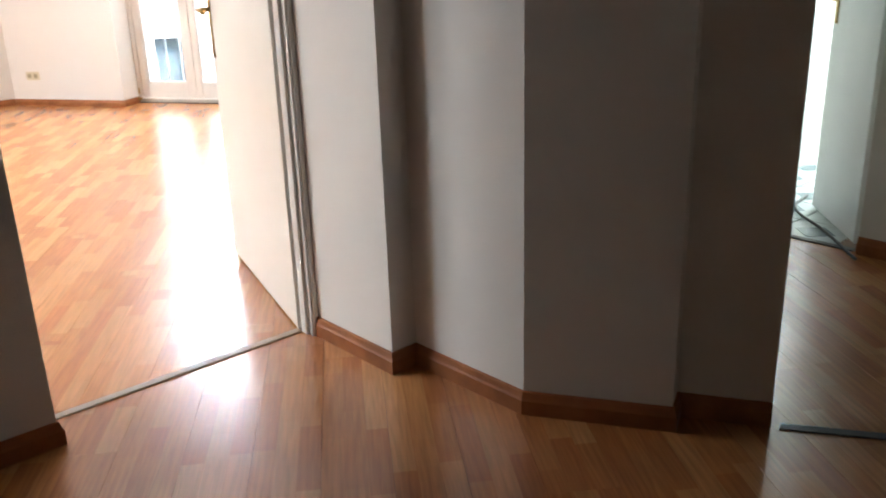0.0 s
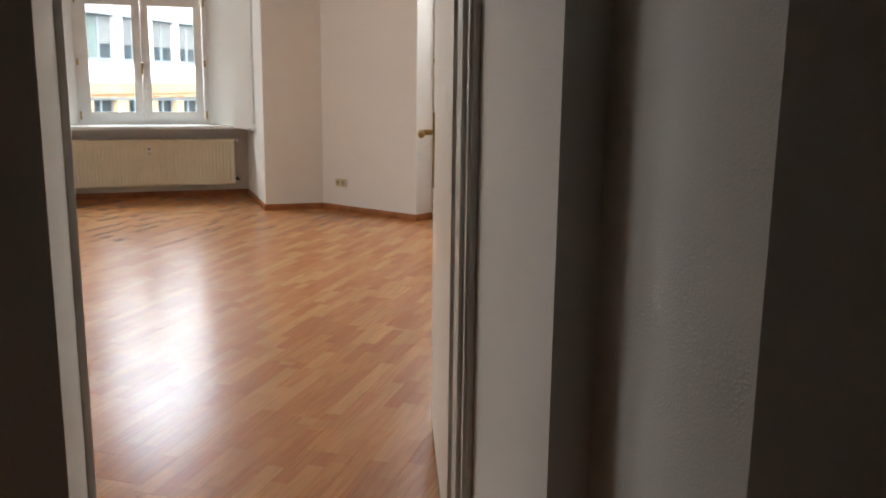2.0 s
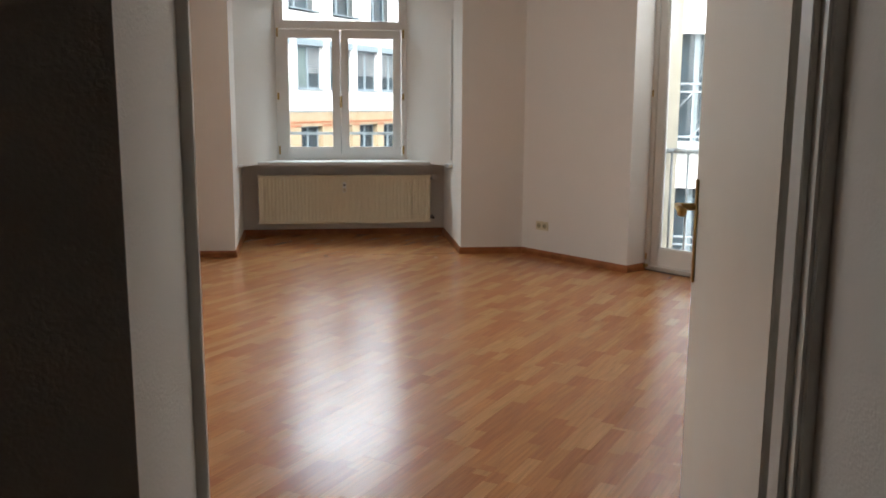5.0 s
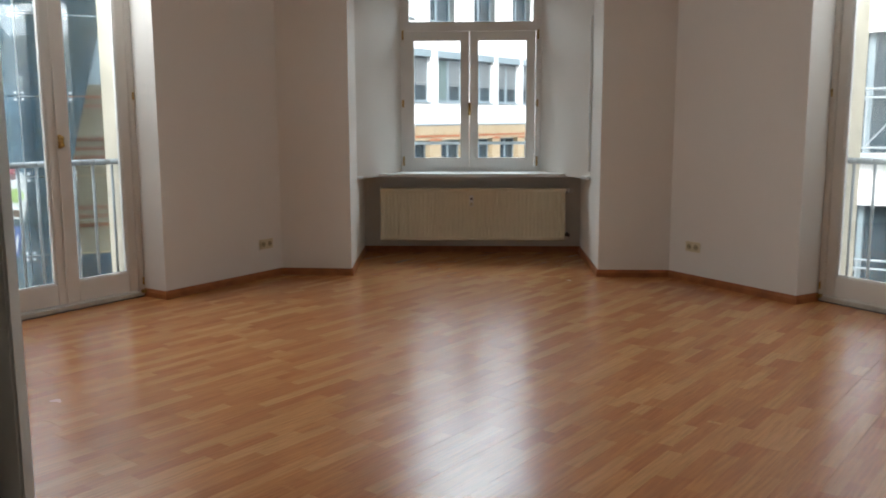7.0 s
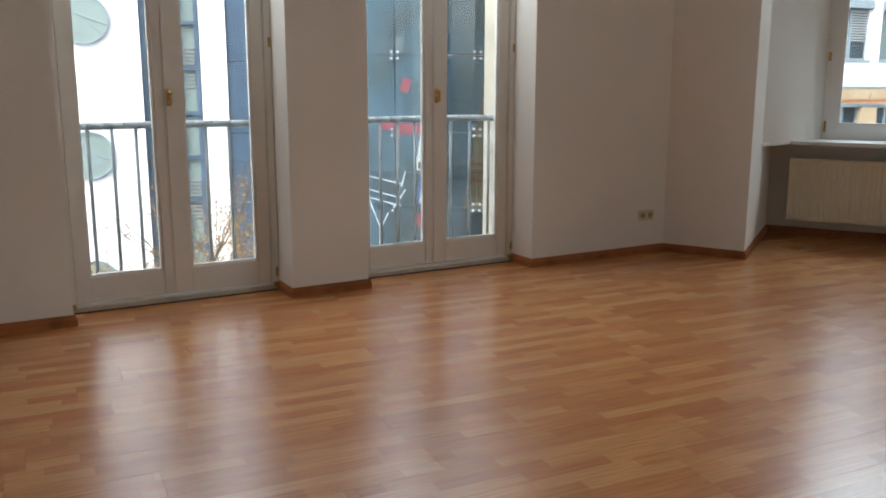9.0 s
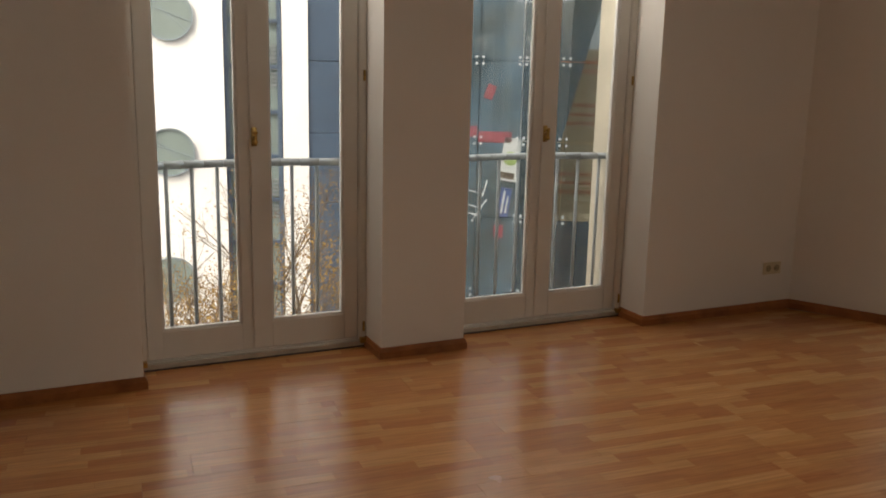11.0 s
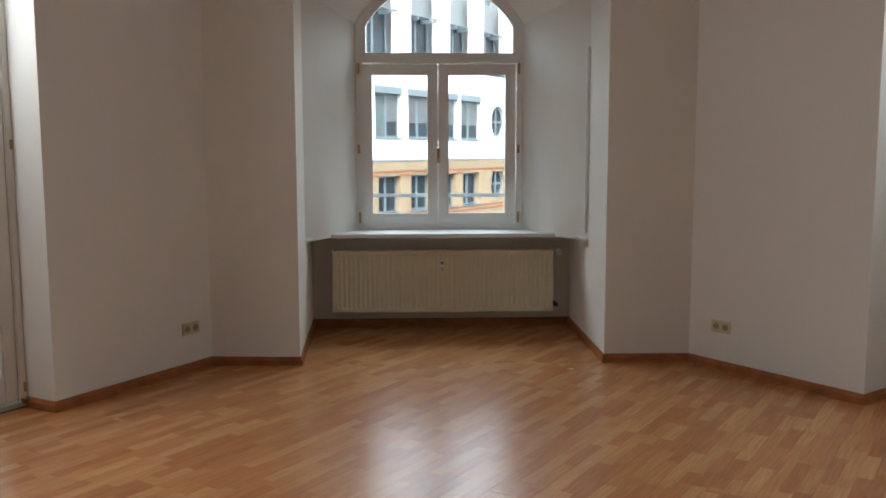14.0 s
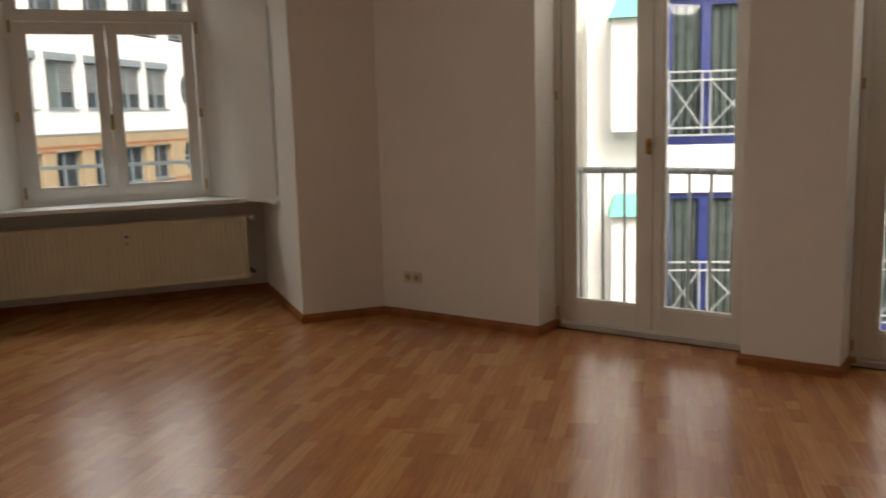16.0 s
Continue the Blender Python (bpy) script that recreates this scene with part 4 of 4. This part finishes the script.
put_rod(bm, (-1.1, -0.4, -1.5), (-1.1, -0.4, GROUND), 0.03, 6)
put_rod(bm, (-1.5, -0.4, -0.45), (-1.1, -0.4, -1.5), 0.014, 6)
finish(bm, "cable_stay", M_STEEL, GB)
SB = empty("stone_house", ext_frame(-8.07, 8.06, 28.7) @ Matrix.Translation((0, 1.2, 0)), "yellow stone house front with red-brown stripes", "building")
boxes("wall", M_STONE, [((0.3, 0, GROUND), (6.0, 4, -1.3)), ((0.3, 0.004, -1.3), (6.0, 4, 2.0))], SB)
it = []
for z in (1.55, 1.72, 0.55, 0.72, 0.90, -0.80, -0.62, -0.45, -2.2, -2.4):
    it.append(((0.3, -0.02, z), (6.0, 0.0, z + 0.07)))
boxes("brick_band", M_REDB, it, SB)
boxes("base_window", M_GBGLASS, [((0.35, -0.03, -2.9), (2.2, -0.004, -1.35))], SB)
boxes("roof", M_PALE, [((0.3, 0.3, 2.0), (6.0, 4, 4.2))], SB)

# White building with blue windows, east
EB = empty("town_house", ext_frame(8.06, 5.5, -30.0), "white rendered town house with blue window frames", "building")
ST = 2.95
holes_w = (0.04, 1.34)
bm = bmesh.new()
put_box(bm, (-1.18, 0, GROUND), (holes_w[0], 0.3, 9))
put_box(bm, (holes_w[1], 0, GROUND), (2.6, 0.3, 9))
put_box(bm, (3.9, 0, GROUND), (9, 0.3, 9))
for k in range(-2, 3):
    put_box(bm, (holes_w[0], 0, 3.03 + ST * (k - 1)), (holes_w[1], 0.3, 0.82 + ST * k))
    put_box(bm, (2.6, 0, 3.03 + ST * (k - 1)), (3.9, 0.3, 0.82 + ST * k))
put_box(bm, (-1.18, 0.3, GROUND), (-0.9, 6, 9))
put_box(bm, (-6, 1.6, GROUND), (-3.2, 6, 9))
put_box(bm, (-1.75, 1.6, GROUND), (-1.181, 6, 9))
for k in range(-3, 3):
    put_box(bm, (-3.2, 1.6, 2.75 + ST * (k - 1)), (-1.75, 6, 0.7 + ST * k))
finish(bm, "wall", M_FWHITE, EB)
for k in range(-2, 3):
    dz = ST * k
    for h0, h1 in (holes_w, (2.6, 3.9)):
        z0, z1 = 0.82 + dz, 3.03 + dz
        mid = h0 + 0.57
        w = boxes("window", M_BLUEF, [((h0, 0.06, z0), (h0 + 0.07, 0.16, z1)), ((h1 - 0.07, 0.06, z0), (h1, 0.16, z1)), ((h0, 0.06, z1 - 0.1), (h1, 0.16, z1)), ((h0, 0.06, z0), (h1, 0.16, z0 + 0.14)), ((mid - 0.07, 0.05, z0), (mid + 0.07, 0.17, z1))], EB)
        boxes("pane", M_FGLASS, [((h0 + 0.07, 0.20, z0 + 0.1), (h1 - 0.07, 0.205, z1 - 0.1))], w)
        bm = bmesh.new()
        n = 26
        vs = [[bm.verts.new((h0 + 0.08 + (h1 - h0 - 0.16) * i / n, 0.13 + 0.025 * math.sin(i * 2.1), z)) for i in range(n + 1)] for z in (z0 + 0.12, z1 - 0.1)]
        for i in range(n):
            bm.faces.new((vs[0][i], vs[0][i + 1], vs[1][i + 1], vs[1][i]))
        bmesh.ops.solidify(bm, geom=bm.faces[:], thickness=0.004)
        finish(bm, "curtain", M_CURT, w)
        bm = bmesh.new()
        for z in (0.97, 1.08, 1.80, 1.93):
            put_rod(bm, (h0, -0.06, z + dz), (h1, -0.06, z + dz), 0.016, 6)
        for x in (h0 + 0.02, mid - 0.06, mid + 0.06, h1 - 0.02):
            put_rod(bm, (x, -0.06, 0.97 + dz), (x, -0.06, 1.93 + dz), 0.014, 6)
        for p, q in ((h0 + 0.02, mid - 0.06), (mid + 0.06, h1 - 0.02)):
            put_rod(bm, (p, -0.06, 1.08 + dz), (q, -0.06, 1.80 + dz), 0.012, 6)
            put_rod(bm, (p, -0.06, 1.80 + dz), (q, -0.06, 1.08 + dz), 0.012, 6)
        for x in (h0, h1):
            put_rod(bm, (x, -0.06, 0.98 + dz), (x, 0.02, 0.98 + dz), 0.012, 6)
        finish(bm, "balustrade", M_STEELL, w)
    boxes("bay", M_FWHITE, [((-0.83, -0.5, 1.06 + dz), (-0.10, -0.002, 2.73 + dz))], EB)
    bm = bmesh.new()
    vs = [bm.verts.new(p) for p in ((-0.88, -0.62, 2.73 + dz), (-0.04, -0.62, 2.73 + dz), (-0.04, -0.002, 2.73 + dz), (-0.88, -0.002, 2.73 + dz), (-0.76, -0.2, 3.03 + dz), (-0.16, -0.2, 3.03 + dz), (-0.16, -0.002, 3.03 + dz), (-0.76, -0.002, 3.03 + dz))]
    for q in ((0, 3, 2, 1), (4, 5, 6, 7), (0, 1, 5, 4), (1, 2, 6, 5), (2, 3, 7, 6), (3, 0, 4, 7)):
        bm.faces.new([vs[i] for i in q])
    finish(bm, "canopy", M_TURQ, EB)
for k in range(-3, 3):
    dz = ST * k
    w = boxes("side_window", M_FGREY, [((-3.2, 1.75, 0.7 + dz), (-3.1, 1.85, 2.75 + dz)), ((-1.85, 1.75, 0.7 + dz), (-1.75, 1.85, 2.75 + dz)), ((-2.5, 1.75, 0.7 + dz), (-2.4, 1.85, 2.75 + dz))], EB)
    boxes("pane", M_FGLASS, [((-3.1, 1.82, 0.7 + dz), (-1.85, 1.84, 2.75 + dz))], w)
    bm = bmesh.new()
    for z in (0.8, 1.65, 1.8):
        put_rod(bm, (-3.25, 1.5, z + dz), (-1.70, 1.5, z + dz), 0.02, 6)
    for x in (-3.25, -2.45, -1.7):
        put_rod(bm, (x, 1.5, 0.7 + dz), (x, 1.5, 1.8 + dz), 0.016, 6)
    put_rod(bm, (-3.2, 1.5, 0.8 + dz), (-2.45, 1.5, 1.65 + dz), 0.012, 6)
    put_rod(bm, (-2.45, 1.5, 0.8 + dz), (-1.75, 1.5, 1.65 + dz), 0.012, 6)
    put_box(bm, (-3.35, 1.4, 0.55 + dz), (-1.6, 1.599, 0.69 + dz))
    finish(bm, "balcony", M_STEEL, w)


# Street trees with the last leaves
def tree(x, y, height, seed):
    rg = random.Random(seed)
    root = empty("street_tree", pose(x, y, GROUND), "nearly bare street tree with yellowed leaves", "tree", "street trees")
    bm = bmesh.new()
    tips = []

    def taper(a, b, ra, rb, n=5):
        d = (b - a)
        m = Matrix.Translation((a + b) / 2) @ d.to_track_quat('Z', 'Y').to_matrix().to_4x4()
        bmesh.ops.create_cone(bm, cap_ends=False, segments=n, radius1=ra, radius2=rb, depth=d.length, matrix=m)

    def grow(a, d, length, r, level):
        b = a + d * length
        mid = a + d * length * 0.5 + Vector((rg.uniform(-1, 1), rg.uniform(-1, 1), rg.uniform(-0.3, 0.6))) * length * 0.07
        taper(a, mid, r, r * 0.8, 7 if level < 2 else 4)
        taper(mid, b, r * 0.8, r * 0.6, 7 if level < 2 else 4)
        if level >= 2:
            tips.extend((mid, b))
        if level < 5:
            for _ in range(3 if level else 5):
                nd = (d + Vector((rg.uniform(-1, 1), rg.uniform(-1, 1), rg.uniform(-0.35, 0.75))) * (0.75 if level else 0.6)).normalized()
                grow(a + d * length * rg.uniform(0.6, 1.0), nd, length * rg.uniform(0.55, 0.78), r * 0.55, level + 1)
    grow(Vector((0, 0, 0)), Vector((0.03, 0.02, 1)).normalized(), height * 0.36, 0.10, 0)
    finish(bm, "trunk", M_BARK, root)
    bm = bmesh.new()
    for p in tips:
        for _ in range(rg.choice((2, 3, 5, 8, 10))):
            c = p + Vector((rg.gauss(0, 1), rg.gauss(0, 1), rg.gauss(0, 1))) * 0.13
            u = Vector((rg.gauss(0, 1), rg.gauss(0, 1), rg.gauss(0, 1))).normalized()
            v = u.cross(Vector((rg.gauss(0, 1), rg.gauss(0, 1), rg.gauss(0, 1)))).normalized()
            s = rg.uniform(0.012, 0.028)
            bm.faces.new([bm.verts.new(c + q) for q in (u * s, v * s * 0.6, -u * s, -v * s * 0.6)])
    tagged(finish(bm, "foliage", M_LEAF, root), kind="stuff")


tree(-9.6, 2.2, 9.2, 11)
tree(-10.6, 4.6, 9.0, 23)
tree(-13.2, 2.6, 8.6, 37)

# Unseen window added before the tiled room's fill lamp: frame, pane and board.
kw = empty("window_kitchen", Matrix.Identity(4), "unseen white framed window added to the tiled room", "window")
kw["kind"] = "structure"
boxes("frame", M_WFRAME, [((5.52, -7.68, 0.9), (5.60, -7.60, 2.1)), ((5.52, -6.86, 0.9), (5.60, -6.76, 2.1)), ((5.52, -7.60, 0.9), (5.60, -6.86, 0.98)), ((5.52, -7.60, 2.02), (5.60, -6.86, 2.1))], kw, bevel=0.004)
p = boxes("pane", M_GLASS, [((5.55, -7.6, 0.98), (5.554, -6.86, 2.02))], kw)
p.visible_shadow = False
boxes("board", M_SILL, [((5.25, -7.678, 0.88), (5.499, -6.78, 0.91))], kw)
BOARD_ANGLE = 54.5

# ---- floor boards ----
def clip(poly, a, b):
    """Keeps the part of a convex polygon to the left of the line a-b."""
    out = []
    for i in range(len(poly)):
        p, q = poly[i], poly[(i + 1) % len(poly)]
        sp_ = (b[0] - a[0]) * (p[1] - a[1]) - (b[1] - a[1]) * (p[0] - a[0])
        sq_ = (b[0] - a[0]) * (q[1] - a[1]) - (b[1] - a[1]) * (q[0] - a[0])
        if sp_ >= 0:
            out.append(p)
        if sp_ * sq_ < 0:
            k = sp_ / (sp_ - sq_)
            out.append((p[0] + k * (q[0] - p[0]), p[1] + k * (q[1] - p[1])))
    return out


def region_clip(poly, region):
    for i in range(len(region)):
        poly = clip(poly, region[i], region[(i + 1) % len(region)])
        if len(poly) < 3:
            return []
    return poly


ROOM = [(WEST_END.x - 0.1, -6.68), (EAST_END.x + 0.1, -6.68), sp(RIGHT, END, 0.25), sp(RIGHT, 0.16, 0.25), sp(LEFT, 0.197, 0.25), sp(LEFT, END, 0.25)]
NICHE = [(-1.1, 0.0), (1.1, 0.0), (1.1, 1.35), (-1.1, 1.35)]
HALL = [(-2.5, -10.9), (2.85, -10.9), (2.85, -6.68), (-2.5, -6.68)]
BL, BW = 1.29, 0.195
ca, sa = math.cos(radians(BOARD_ANGLE)), math.sin(radians(BOARD_ANGLE))
whole = None
rng = random.Random(5)
for row in range(-75, 60):
    shift = rng.random() * BL
    for col in range(-11, 11):
        lx, ly = col * BL + shift, row * BW
        g = 0.0004
        rect = [(lx + g, ly + g), (lx + BL - g, ly + g), (lx + BL - g, ly + BW - g), (lx + g, ly + BW - g)]
        world_rect = [(ca * x - sa * y, -3 + sa * x + ca * y) for x, y in rect]
        for region in (ROOM, NICHE, HALL):
            poly = region_clip(world_rect, region)
            if len(poly) < 3:
                continue
            area = abs(sum(poly[i][0] * poly[(i + 1) % len(poly)][1] - poly[(i + 1) % len(poly)][0] * poly[i][1] for i in range(len(poly)))) / 2
            if area < 0.002:
                continue
            ox, oy = ca * lx - sa * ly, -3 + sa * lx + ca * ly
            full = area > BL * BW * 0.985
            if full and whole:
                ob = new("board", whole)
            else:
                bm = bmesh.new()
                loc = [((x - ox) * ca + (y - oy) * sa, -(x - ox) * sa + (y - oy) * ca) for x, y in poly]
                put_prism(bm, loc, -0.008, 0.0)
                ob = finish(bm, "board", M_LAM)
                if full:
                    whole = ob.data
            ob.parent = sub
            ob.matrix_basis = pose(ox, oy, 0, 0, 0, BOARD_ANGLE)

# tiles of the room beyond the hall
M_TILE = material("white_floor_tile", (0.62, 0.66, 0.64), 0.2, vary=0.1, scale=12, bump=0)
M_TILED = material("grey_floor_tile", (0.22, 0.26, 0.27), 0.2, vary=0.1, scale=12, bump=0)
bm = bmesh.new()
put_box(bm, (-0.145, -0.145, -0.008), (0.145, 0.145, 0.0), 0.002)
t_light = finish(bm, "tile", M_TILE, sub, pose(3.0, -7.53, 0))
bm = bmesh.new()
put_box(bm, (-0.07, -0.07, 0.0), (0.07, 0.07, 0.001))
t_dark = finish(bm, "tile_inlay", M_TILED, sub, pose(3.0, -7.53, 0.0, 0, 0, 45))
for i in range(9):
    for j in range(3):
        if i or j:
            a = new("tile", t_light.data)
            a.parent, a.matrix_basis = sub, pose(3.0 + 0.295 * i, -7.53 + 0.295 * j, 0)
            a = new("tile_inlay", t_dark.data)
            a.parent, a.matrix_basis = sub, pose(3.0 + 0.295 * i, -7.53 + 0.295 * j, 0, 0, 0, 45)
